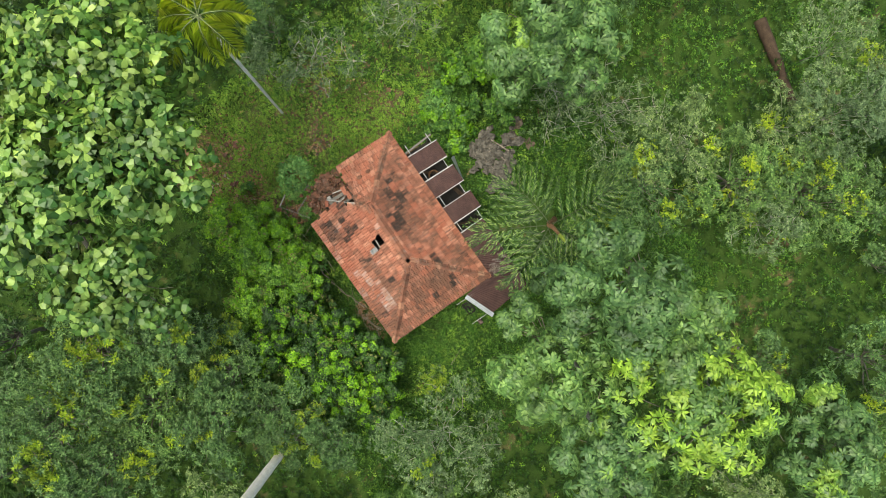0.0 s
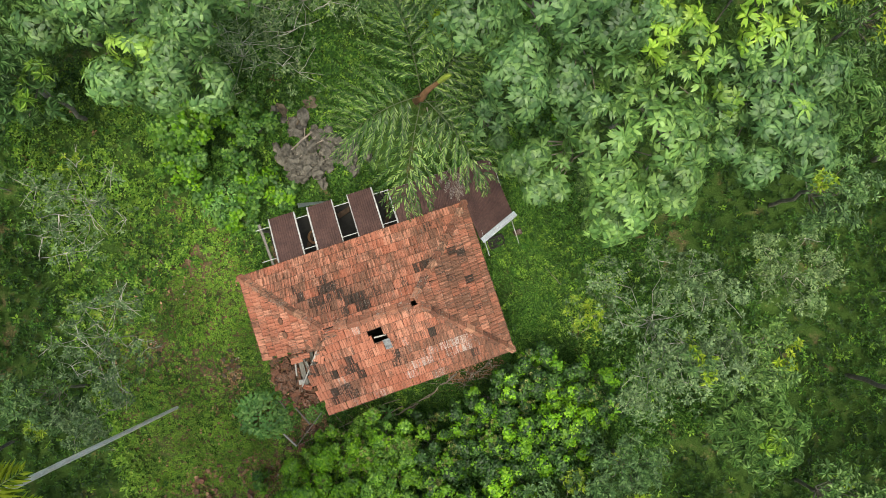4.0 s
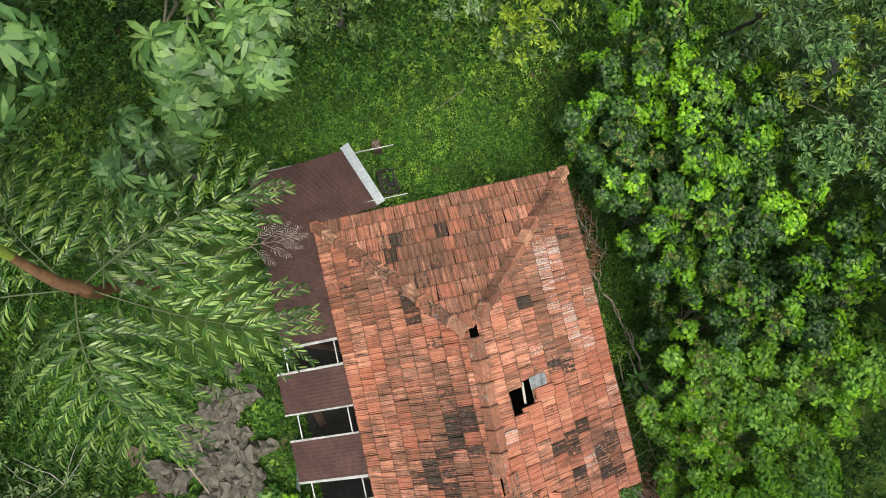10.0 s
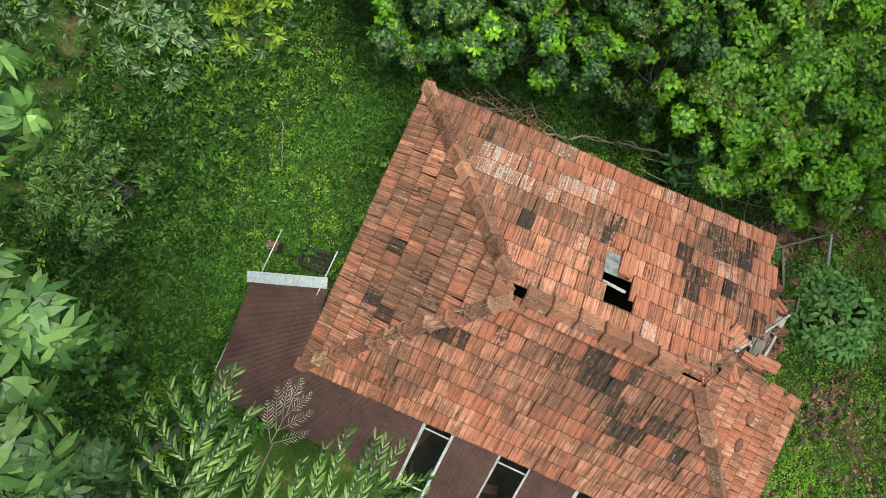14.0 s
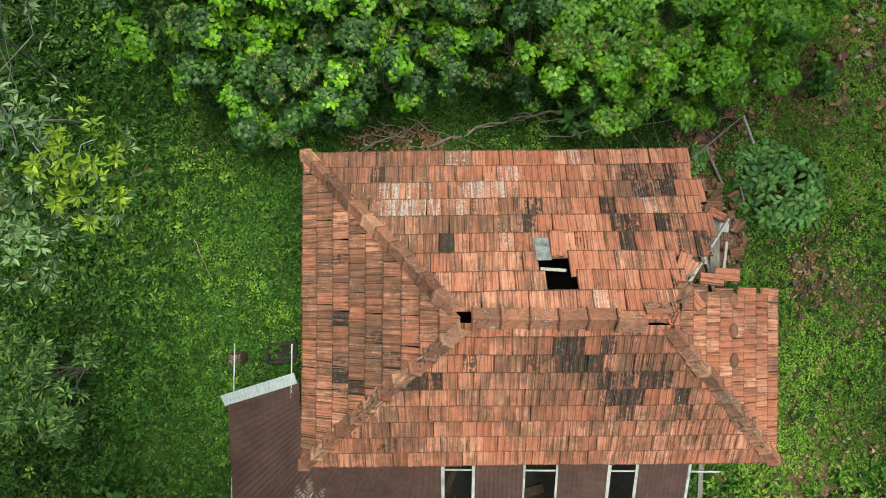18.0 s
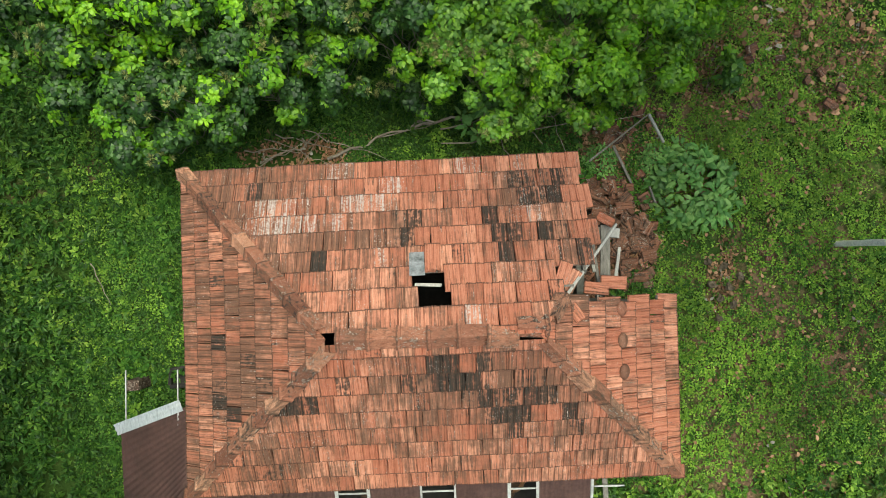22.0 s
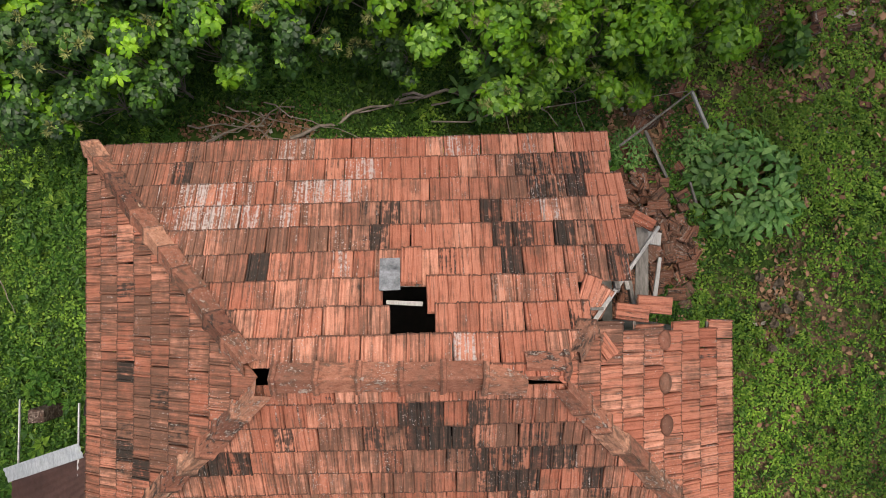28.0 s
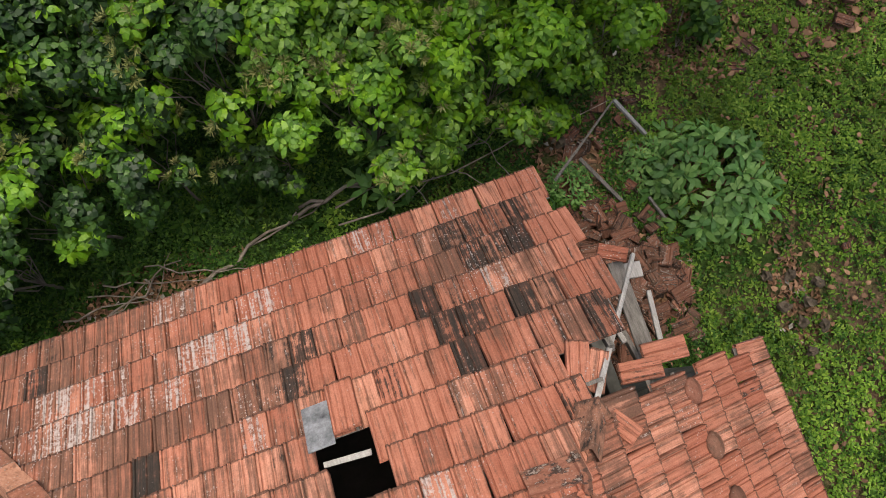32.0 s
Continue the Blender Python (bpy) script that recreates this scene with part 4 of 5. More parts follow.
def spill(n, x0, x1, y0, y1, zfun, parent, name, label="", size=1.0):
    """Broken tiles scattered flat."""
    for _ in range(n):
        x, y = random.uniform(x0, x1), random.uniform(y0, y1)
        m = Matrix.Translation((x, y, zfun(x, y))) @ pose(0, 0, 0, random.gauss(0, 14), random.gauss(0, 14), random.uniform(0, 360)) @ Matrix.Diagonal((random.uniform(0.5, 1.0) * size, random.uniform(0.3, 0.9) * size, 1, 1))
        child(name, random.choice(SHARDS), parent, label, m).color = (random.uniform(0, 0.6), random.uniform(0, 0.7), random.random(), 1)


# loose pieces on the broken part of the roof: x, y, z, turn, tip, soot, grime
for x, y, z, rz, ry, soot, grime, size in ((2.06, 0.86, 3.58, 150, 4, 0.0, 0.1, 0.8), (1.92, 0.98, 3.60, 160, 2, 0.0, 0.0, 0.85), (2.50, 0.70, 3.22, 268, 8, 0.0, 0.1, 0.85), (2.22, 0.62, 3.38, 262, -4, 0.35, 0.5, 0.8),
                                          (1.90, 0.42, 3.78, 215, 6, 0.0, 0.2, 0.7), (2.58, 1.72, 2.84, 240, 10, 0.0, 0.1, 0.62)):
    child("loose_tile", random.choice(TILES), house, "slipped terracotta tile", Matrix.Translation((x, y, z)) @ pose(0, 0, 0, 24, ry, rz) @ Matrix.Diagonal((size, size, 1, 1))).color = (soot, 0, grime, 1)
bm = bmesh.new()
add_box(bm, pose(-0.225, 1.03, 3.66, -36, 0, 2), 0.22, 0.42, 0.012, 0.002)
part("patch_sheet", bm, M_GREY, house, "dull grey metal patch over a gap")
child("loose_tile", TILES[1], house, "slipped terracotta tile", Matrix.Translation((0.0, 1.24, 3.42)) @ pose(0, 0, 0, 0, 0, 180) @ pose(0, 0.0, 0.0, 36, 0, 0) @ Matrix.Translation((0, 0.0, 0.085))).color = (0, 0, 0.1, 1)
bm = bmesh.new()
add_box(bm, pose(1.76, 0.50, 3.90, 30, 10, 30), 0.18, 0.14, 0.05, 0.02, 0.02)
part("plastic_scrap", bm, M_GREY, house, "crumpled grey plastic scrap")

# domed ventilator tiles on the east slope
v_dir = (RR - (BR + TR) / 2).normalized()
east_n = (TR - BR).cross(v_dir).normalized()
for x, y in ((2.78, 0.29), (2.78, -0.18), (2.79, -0.64)):
    z = EAVE_E + (3.85 - x) / (3.85 - 1.42) * (RIDGE_Z - EAVE_E) + 0.072
    bm = bmesh.new()
    bmesh.ops.create_uvsphere(bm, u_segments=16, v_segments=10, radius=0.118)
    for vert in bm.verts:
        vert.co.z = max(vert.co.z, -0.01) * (0.55 if vert.co.y > -0.02 else 0.32)
    bmesh.ops.remove_doubles(bm, verts=bm.verts, dist=0.002)
    turn = Matrix((v_dir.cross(east_n), v_dir, east_n)).transposed().to_4x4()
    bmesh.ops.transform(bm, matrix=Matrix.Translation((x, y, z)) @ turn, verts=bm.verts)
    part("vent_dome", bm, M_CAP, house, "round terracotta ventilator dome", True).color = (0.25, 0, 0, 1)

rubble = empty("tile_rubble", 3.3, 1.6, 0, "heap of broken terracotta tiles below the fallen corner", "rubble")


def heap(x, y):
    """Height of the rubble heap in its own frame."""
    return 0.04 + 0.28 * math.exp(-(x * x + y * y) / 0.5) + random.uniform(0, 0.05)


spill(240, -0.75, 0.95, -1.05, 1.1, heap, rubble, "tile_shard")
spill(16, 0.2, 1.2, 1.0, 2.3, lambda x, y: 0.05, rubble, "tile_shard")
scatter = empty("tile_scatter", 6.6, 4.6, 0, "terracotta tile fragments strewn over the grass", "rubble")
spill(14, -1.1, 1.5, -1.0, 1.6, lambda x, y: 0.10 + random.uniform(0, 0.06), scatter, "tile_shard", "", 0.9)
spill(10, -1.0, 0.4, -3.8, -1.0, lambda x, y: 0.10, scatter, "tile_shard", "", 0.7)


# ---------------------------------------------------------------- trees
BROAD = [(8.3, 4.6, 15.5, 2.9), (5.0, 3.9, 15.3, 2.0), (5.0, 6.9, 15.5, 2.7), (2.7, 7.2, 14.0, 1.8), (8.6, 8.6, 15.0, 2.8)]
CLUMP = [(-6.2, -5.4, 12.3, 2.6), (-7.9, -2.3, 11.0, 2.2), (2.6, -8.9, 11.0, 2.7), (-15.6, -9.0, 10.0, 2.3), (-10.7, -2.2, 11.0, 1.8), (-4.9, -4.2, 7.0, 0.7), (-5.3, -2.35, 9.6, 0.95), (-8.6, -6.6, 11.5, 2.0)]
YOUNG = [(-10.8, -5.4, 13.0, 2.7)]
FINE = [(-5.05, 8.75, 4.3, 1.5), (-8.7, -1.3, 2.8, 1.2), (2.2, 11.5, 9.0, 2.6), (0.9, 14.2, 9.0, 2.6), (1.4, 9.6, 8.0, 2.0), (-1.1, 9.0, 6.0, 1.9), (-3.7, 8.3, 5.5, 1.9), (-0.5, 12.3, 7.0, 2.6), (-2.3, 10.1, 7.0, 2.1), (-1.4, 15.2, 7.0, 2.6),
        (-6.2, 6.9, 5.0, 1.4), (-4.5, -9.8, 6.5, 2.3), (-6.1, -12.9, 7.0, 2.2), (-8.6, -15.4, 7.0, 2.4), (-15.0, -13.2, 8.0, 2.0)]
SPARSE = [(-7.8, 2.9, 7.6, 2.6), (-3.6, -11.8, 7.0, 2.0), (-5.6, -16.2, 6.0, 2.0), (-6.5, -18.1, 7.0, 2.4), (-3.7, -19.2, 7.0, 2.1), (8.6, 0.4, 5.0, 1.2),
          (-8.0, -12.6, 7.0, 1.6)]
BARE = [(-0.9, -10.6, 5.0, 2.9), (1.6, -9.6, 4.5, 2.2), (7.5, -1.6, 6.0, 1.9), (7.3, -5.6, 5.5, 1.8)]
LIME = [(0.3, 7.8, 5.2, 0.8), (-8.07, 3.5, 7.9, 0.55)]
BUSH = [(-2.8, 6.6, 4.2, 1.2), (-4.5, 6.4, 3.9, 1.2), (0.9, 6.9, 4.4, 1.2), (-1.2, 7.4, 4.3, 1.1), (4.5, 5.9, 3.4, 1.2), (2.6, 5.6, 3.9, 1.2), (-2.0, 5.6, 3.9, 1.2), (-3.6, 5.2, 3.9, 1.2), (-5.0, 5.2, 3.8, 1.1), (-6.4, 4.9, 3.8, 1.1), (-0.6, 6.3, 4.4, 1.2), (3.2, 4.2, 2.4, 0.7), (-0.4, 4.1, 2.0, 0.5), (1.7, 4.0, 2.6, 0.7),
        (3.7, 4.9, 3.1, 1.15), (2.4, 4.3, 3.2, 0.95), (1.0, 4.3, 3.6, 1.15), (0.9, 5.3, 4.1, 1.2), (-0.6, 5.0, 3.8, 1.0), (-1.5, 4.4, 3.0, 0.75), (-2.6, 4.3, 3.3, 0.95), (-3.6, 3.9, 3.3, 0.95), (-4.6, 3.6, 3.1, 1.0), (-5.4, 4.3, 3.5, 1.0)]
SHRUB = [(3.4, -4.6, 1.3, 0.8), (5.0, -6.6, 1.8, 1.0), (1.9, -4.7, 0.9, 0.6), (2.2, -7.4, 1.6, 0.9), (3.2, -8.6, 2.2, 1.1), (-7.6, -4.3, 1.6, 0.9), (5.6, 4.6, 0.8, 0.4), (4.2, -7.5, 2.4, 1.2), (3.9, -5.2, 1.6, 1.1), (2.6, -5.6, 1.2, 0.8), (3.0, -6.6, 1.2, 0.8)]
great_tree(11.5, 9.5, BROAD)
for x, y, z, r in CLUMP:
    tree("clump", x, y, z, r, "rubber_tree", "mid-green tree with tufted compound leaves", "tree", "forest trees", 1.0, 0.0 if x > -8.0 and y > -7.0 else None)
for x, y, z, r in YOUNG:
    tree("young", x, y, z, r, "rubber_tree", "tree flushed with lime-green young tufts", "tree", "forest trees")
for x, y, z, r in FINE:
    tree("fine", x, y, z, r, "forest_tree", "grey-green small-leaved forest tree", "tree", "forest trees")
for x, y, z, r in SPARSE:
    tree("sparse", x, y, z, r, "forest_tree", "thin grey-green tree with bare twigs showing", "tree", "forest trees")
for x, y, z, r in BARE:
    tree("bare", x, y, z, r, "forest_tree", "half-bare tree with pale twigs and few grey-green leaves", "tree", "forest trees")
for x, y, z, r in LIME:
    tree("lime", x, y, z, r, "lime_sapling", "yellow-green leafy sapling among the treetops", "sapling")
for x, y, z, r in BUSH:
    if x > 0.2:
        tree("light_bush", x, y, z, r, "bush", "pale yellow-green bush with olive blossom", "bush", "bushes behind the house", 1.0, 0.75 if x > 1.8 else 0.45)
    else:
        tree("bush", x, y, z, r, "bush", "dense dark glossy bush with lime young shoots", "bush", "bushes behind the house", 1.0, 0.38)
for x, y, z, r in SHRUB:
    tree("shrub", x, y, z, r, "shrub", "bright green leafy shrub in the weeds", "shrub", "shrubs in the weeds")


for x, y, z, r in ((4.3, -7.5, 2.6, 0.85), (3.7, -7.9, 2.2, 0.6), (4.9, -7.9, 1.9, 0.6)):
    tree("big_shrub", x, y, z, r, "broadleaf_sapling", "young tree with big rounded pale-green leaves", "sapling", "shrubs in the weeds")

# the rest of the wood, filled in at random between the trees above and the clearings
CLEAR = [(-10.2, -13.0, 2.4), (-12.2, -12.0, 1.8), (0.4, -15.6, 1.6), (-2.9, -21.5, 2.2), (-4.2, -18.6, 0.8), (-15.0, 3.2, 1.2), (0, 0, 6.2), (6.8, -4.0, 2.7), (6.6, 2.6, 3.2), (-7.0, 0.2, 2.8), (-12.0, -14.4, 2.0), (-1.6, -16.8, 2.6), (-3.4, -5.4, 2.8), (9.4, 2.6, 2.2), (0.6, -6.4, 2.0), (-9.0, 8.4, 0.5), (-5.2, 9.0, 0.9)]
taken = [(x, y, r) for x, y, z, r in BROAD + CLUMP + YOUNG + FINE + SPARSE + BARE + BUSH + SHRUB]
wood = random.Random(11)
for _ in range(5200):
    ang, rad = wood.uniform(0, 6.2832), 25.0 * math.sqrt(wood.random())
    x, y = -2.0 + rad * math.cos(ang), -1.2 + rad * math.sin(ang)
    r = wood.uniform(1.25, 2.5)
    if any(math.hypot(x - a, y - b) < q + r * 0.7 for a, b, q in CLEAR) or any(math.hypot(x - a, y - b) < 0.80 * (q + r) for a, b, q in taken):
        continue
    taken.append((x, y, r))
    top = wood.uniform(3.0, 7.2) + r * 0.8
    kind, label = wood.choice((("fine", "grey-green small-leaved forest tree"), ("fine", "grey-green small-leaved forest tree"), ("sparse", "thin grey-green tree with bare twigs showing"), ("clump", "mid-green tree with tufted compound leaves")))
    tree(kind, x, y, top, r, "forest_tree", label, "tree", "forest trees", 0.9 if rad < 15 else 0.62)


# ---------------------------------------------------------------- palms
def strip_arrays(path, r0, r1):
    n = len(path)
    return [(path[i], r0 + (r1 - r0) * i / (n - 1)) for i in range(n)]


def fishtail_palm(x, y, top, fronds):
    """A palm with twice-divided fronds: each (azimuth, reach, lift, fall, level, share of its length that the pinnae reach) carries combs of pinnae with herringbone leaflets."""
    ob = empty("fishtail_palm", x, y, 0, "palm with big feathery twice-divided fronds", "palm tree")
    child("trunk", tubes("trunk", [wander((-0.25, -1.25, -0.2), (0, 0, top), 0.13, 0.10, 6, 0.03)], M_STEM, 8), ob)
    child("spear", tubes("spear", [[((0, 0, top - 0.3), 0.11), ((-0.10, 0.06, top + 0.6), 0.085), ((-0.27, 0.13, top + 1.3), 0.062), ((-0.40, 0.18, top + 1.8), 0.055)]], M_STEM, 8), ob, "brown furled spear leaf")
    child("spear_tip", tubes("spear_tip", [[((-0.39, 0.175, top + 1.76), 0.058), ((-0.47, 0.21, top + 2.1), 0.075), ((-0.55, 0.25, top + 2.42), 0.07), ((-0.62, 0.30, top + 2.62), 0.02)]], L_PALM_Y, 7), ob, "yellow-green unfolding tip")
    for az_, ln, lift, fall, level, comb in fronds:
        a = radians(az_)
        n = 12
        t = np.linspace(0, 1, n)
        fwd = np.array([math.cos(a), math.sin(a), 0])
        sidew = np.array([-math.sin(a), math.cos(a), 0])
        bow = rng.uniform(-0.12, 0.12)
        spine = fwd * (t * ln)[:, None] + sidew * (bow * ln * t ** 2)[:, None] + np.array([0, 0, 1.0]) * (lift * np.sin(t * 2.4) - fall * t ** 2.2)[:, None] + np.array([0, 0, top + level])
        stalks, B, Wy, Ls = [], [], [], []
        for j in range(2, n):
            for s in (-1, 1):
                pl = ln * comb * math.sin(math.pi * (0.26 + 0.58 * t[j])) * rng.uniform(0.88, 1.08)
                open_ = radians(78 - 50 * t[j] ** 1.5 + rng.uniform(-5, 5))
                dirn = fwd * math.cos(open_) + sidew * s * math.sin(open_) + np.array([0, 0, rng.uniform(0.02, 0.20)])
                k = max(8, int(pl / 0.055))
                q = np.linspace(0, 1, k)
                twig = spine[j] + dirn * (q * pl)[:, None] + fwd * (0.16 * pl * q ** 2)[:, None] - np.array([0, 0, 1.0]) * (0.34 * pl * q ** 2)[:, None]
                stalks.append(strip_arrays(twig[::max(1, k // 6)], 0.009, 0.003))
                along = unit(np.gradient(twig, axis=0))
                across = unit(np.cross(along, [0, 0, 1.0]))
                for w in range(1, k):
                    for s2 in (-1, 1):
                        B.append(twig[w])
                        Wy.append(along[w] * 1.0 + across[w] * s2 * rng.uniform(0.35, 0.75) + np.array([0, 0, rng.uniform(-0.45, 0.12)]))
                        Ls.append(rng.uniform(0.15, 0.26) * (1.0 - 0.15 * q[w]))
        L = np.array(Ls)
        v, f, k = leaves(np.array(B), np.array(Wy), np.tile([0, 0, 1.0], (len(B), 1)), L, L * 0.18, 0.3, 0.28, False)
        fr = tagged(child("frond", raw_mesh("frond", v, f, [L_PALM]), ob), kind="stuff")
        child("rachis", tubes("rachis", [strip_arrays(spine, 0.016, 0.004)], M_RACHIS_D, 6), fr)
        tagged(child("pinna_stalk", tubes("pinna_stalk", stalks, M_RACHIS_D, 4), fr), kind="stuff")
    return ob


def feather_frond(start, a, ln, lift, fall, leaflet, material, ob, thin=0.05, name="frond", label="", hang=0.0, n=34):
    t = np.linspace(0, 1, n)
    fwd = np.array([math.cos(a), math.sin(a), 0])
    sidew = np.array([-math.sin(a), math.cos(a), 0])
    spine = np.array(start) + fwd * (t * ln)[:, None] + np.array([0, 0, 1.0]) * (lift * np.sin(t * 2.0) - fall * t ** 2.2)[:, None]
    j = np.repeat(np.arange(4, n), 2)
    s = np.tile([-1.0, 1.0], n - 4)
    way = fwd * 0.75 + sidew * s[:, None] * 0.9 + rng.normal(0, 0.1, (len(j), 3)) + np.array([0, 0, -0.25 - hang])
    L = leaflet * np.sin(np.pi * (0.2 + 0.7 * t[j])) * rng.uniform(0.8, 1.15, len(j))
    v, f, k = leaves(spine[j], way, np.tile([0, 0, 1.0], (len(j), 1)), L, np.full(len(j), thin), 0.25, 0.3, True)
    fr = tagged(child(name, raw_mesh("frond", v, f, [material]), ob, label), kind="stuff")
    child("rachis", tubes("rachis", [strip_arrays(spine, min(0.025, 0.012 * ln + 0.002), 0.004)], M_TWIG if material is L_BLEACHED else M_RACHIS, 5), fr)


def tall_palm(name, base, top, r, fronds, ln, label):
    ob = empty(name, base[0], base[1], 0, label, "palm tree")
    tip = np.array(top) - np.array([base[0], base[1], 0])
    ring = []
    for i in range(25):
        q = i / 24
        p = tip * q + np.array([0, 0, -0.1 * (1 - q)])
        ring.append((p, r * (0.85 + 0.35 * q) * (1.0 + 0.06 * (i % 2))))
    child("trunk", tubes("trunk", [ring], M_BARK_P, 9), ob, "pale ringed palm trunk")
    for i in range(fronds):
        feather_frond(tip, i * 2.39996 + 1.0, ln * rng.uniform(0.8, 1.1), 0.35 + 0.08 * (i % 4), 0.7 + 0.14 * i, 0.72, L_COCO, ob, 0.070, hang=0.12)


palm = fishtail_palm(-3.35, -5.42, 6.4, [(4, 2.2, 0.50, 0.9, 0.0, 0.66), (117, 2.6, 0.40, 1.5, -0.1, 0.44), (60, 2.6, 0.15, 1.2, -0.4, 0.50), (-97, 2.9, 0.55, 0.9, -0.1, 0.56), (-156, 1.9, 0.6, 0.6, 0.0, 0.6),
                                         (168, 2.1, 0.1, 1.3, -0.9, 0.5)])
child("dead_rachis", tubes("dead_rachis", [wander((-0.1, 0.2, 5.6), (-0.36, 1.80, 3.16), 0.02, 0.01, 5, 0.05)], M_TWIG, 5), palm, "dry grey frond stalk")
for q, deg, ln in ((0.02, 124, 0.60), (0.20, 117, 0.64), (0.38, 108, 0.60), (0.54, 92, 0.52), (0.44, 66, 0.52), (0.22, 52, 0.56), (0.0, 38, 0.55)):
    feather_frond((-0.40 + 0.05 * q, 1.78 + q, 3.15), radians(deg), ln, 0.04, 0.22, 0.14, L_BLEACHED, palm, 0.014, "dead_pinna", "withered bleached pinna", n=13)
child("dead_rachis", tubes("dead_rachis", [[((-0.40, 1.78, 3.15), 0.012), ((-0.38, 2.1, 3.14), 0.009), ((-0.36, 2.4, 3.10), 0.005)]], M_TWIG, 5), palm, "dry grey frond stalk")
tall_palm("coconut_palm", (7.85, 1.28), (8.85, 0.90, 11.0), 0.066, 9, 1.6, "slender palm with yellow-green fronds and pale trunk")
tall_palm("coconut_palm", (-4.95, 8.6), (-5.75, 10.6, 15.0), 0.19, 9, 1.7, "tall palm with a thick pale trunk")


# ---------------------------------------------------------------- low plants and litter
def castor(x, y, top, r, n, size, label):
    ob = empty("castor_bush", x, y, 0, label, "bush")
    d = unit(rng.normal(0, 1, (n, 3)) * np.array([1, 1, 0.7]) + np.array([0, 0, 0.7]))
    d[:, 2] = np.abs(d[:, 2])
    p = d * np.array([r, r, top * 0.95]) * rng.uniform(0.55, 1.0, (n, 1)) ** 0.5
    ax = unit(d * 0.5 + np.array([0, 0, 0.7]) + rng.normal(0, 0.35, (n, 3)))
    v, f, k = whorls(p, ax, 6, 80, size, size * 0.34, False, 0.12, 0.3)
    child("foliage", raw_mesh("foliage", v, f, [L_CASTOR]), ob)
    paths = [[((0, 0, -0.05), 0.02), (q * 0.5 + np.array([0, 0, 0.06]), 0.012), (q, 0.005)] for q in p[::3]]
    tagged(child("stem", tubes("stem", paths, M_STEM, 4), ob), kind="stuff")


castor(5.04, 2.42, 0.85, 0.90, 150, 0.225, "low bush of dark-green lobed leaves")
castor(3.30, 3.02, 0.32, 0.34, 60, 0.10, "small green weeds among broken tiles")
castor(4.35, 3.0, 0.40, 0.35, 60, 0.11, "small green weeds among broken tiles")
castor(0.92, 3.76, 1.9, 0.35, 14, 0.24, "young plant with large pale lobed leaves")
castor(3.9, -5.1, 1.5, 0.9, 150, 0.17, "bright green lobed-leaf bush")


def sticks(name, label, rows, material, group=""):
    for a, b, r in rows:
        ob = new(name, tubes(name, [wander(np.array(a) - np.array(a), np.array(b) - np.array(a), r, r * 0.4, 7, 0.07 if "stick" in label else 0.16)], material, 6))
        ob.location = a
        tagged(ob, label, "branch", group)


sticks("fallen_branch", "dry grey fallen branch on the weeds", [
    ((-3.3, 3.15, 0.12), (-1.9, 3.65, 0.3), 0.02), ((-2.0, 3.2, 0.12), (-0.3, 3.8, 0.25), 0.035), ((-0.4, 3.72, 0.2), (1.5, 4.0, 0.45), 0.032), ((-0.3, 3.85, 0.2), (1.3, 3.9, 0.4), 0.026), ((0.2, 3.7, 0.2), (1.6, 3.85, 0.5), 0.018), ((2.3, 3.9, 0.5), (1.2, 3.5, 0.2), 0.012), ((-1.2, 3.5, 0.15), (0.3, 3.9, 0.3), 0.016), ((0.6, 3.85, 0.5), (2.9, 3.84, 0.6), 0.015),
    ((1.6, 3.9, 0.4), (2.5, 3.0, 0.3), 0.012), ((0.2, 3.35, 0.6), (4.0, 3.75, 0.8), 0.014), ((1.5, 3.1, 0.5), (0.9, 4.1, 0.9), 0.009), ((2.6, 3.0, 0.5), (2.1, 4.2, 0.9), 0.009), ((-3.5, 3.0, 0.2), (-2.2, 3.55, 0.3), 0.014), ((-3.2, 3.6, 0.2), (-1.7, 3.0, 0.25), 0.011), ((-2.6, 2.95, 0.2), (-2.0, 3.8, 0.3), 0.010), ((-2.4, 3.75, 0.2), (-0.8, 3.1, 0.3), 0.012), ((-3.6, 3.4, 0.15), (-2.4, 3.3, 0.2), 0.015), ((-3.0, 3.7, 0.15), (-1.6, 3.3, 0.2), 0.014)], M_TWIG, "fallen branches")
sticks("fallen_branch", "bleached stick on the rock heap", [
    ((0.2, -6.4, 0.5), (1.4, -5.6, 0.35), 0.03), ((0.0, -6.2, 0.5), (1.5, -5.9, 0.35), 0.025), ((0.5, -6.8, 0.5), (1.0, -5.2, 0.4), 0.02), ((-0.5, -5.6, 0.5), (1.1, -5.4, 0.4), 0.014), ((0.3, -6.6, 0.5), (1.5, -6.1, 0.4), 0.04)], M_TWIG, "fallen branches")
sticks("fallen_branch", "thin dry stick lying in the grass", [((6.0, -4.6, 0.12), (7.2, -3.6, 0.2), 0.02), ((6.6, -3.2, 0.1), (7.0, -4.4, 0.15), 0.015), ((-6.6, 1.3, 0.12), (-6.2, 0.5, 0.15), 0.012)], M_TWIG, "fallen branches")


log = new("fallen_log", tubes("fallen_log", [wander((0, 0, 0), (-4.3, 1.0, 0.1), 0.30, 0.22, 8, 0.05)], M_LOG, 9))
log.location = (-1.2, -20.0, 0.2)
tagged(log, "dark rotting log lying in rank grass", "log")


def pole(a, b, w, h, label, material=M_WOOD):
    ob = new("pole", bm_mesh("pole", beam(Vector(), Vector(b) - Vector(a), w, h, 0.006, 0.006), material))
    ob.location = a
    tagged(ob, label, "timber", "fallen roof timbers")


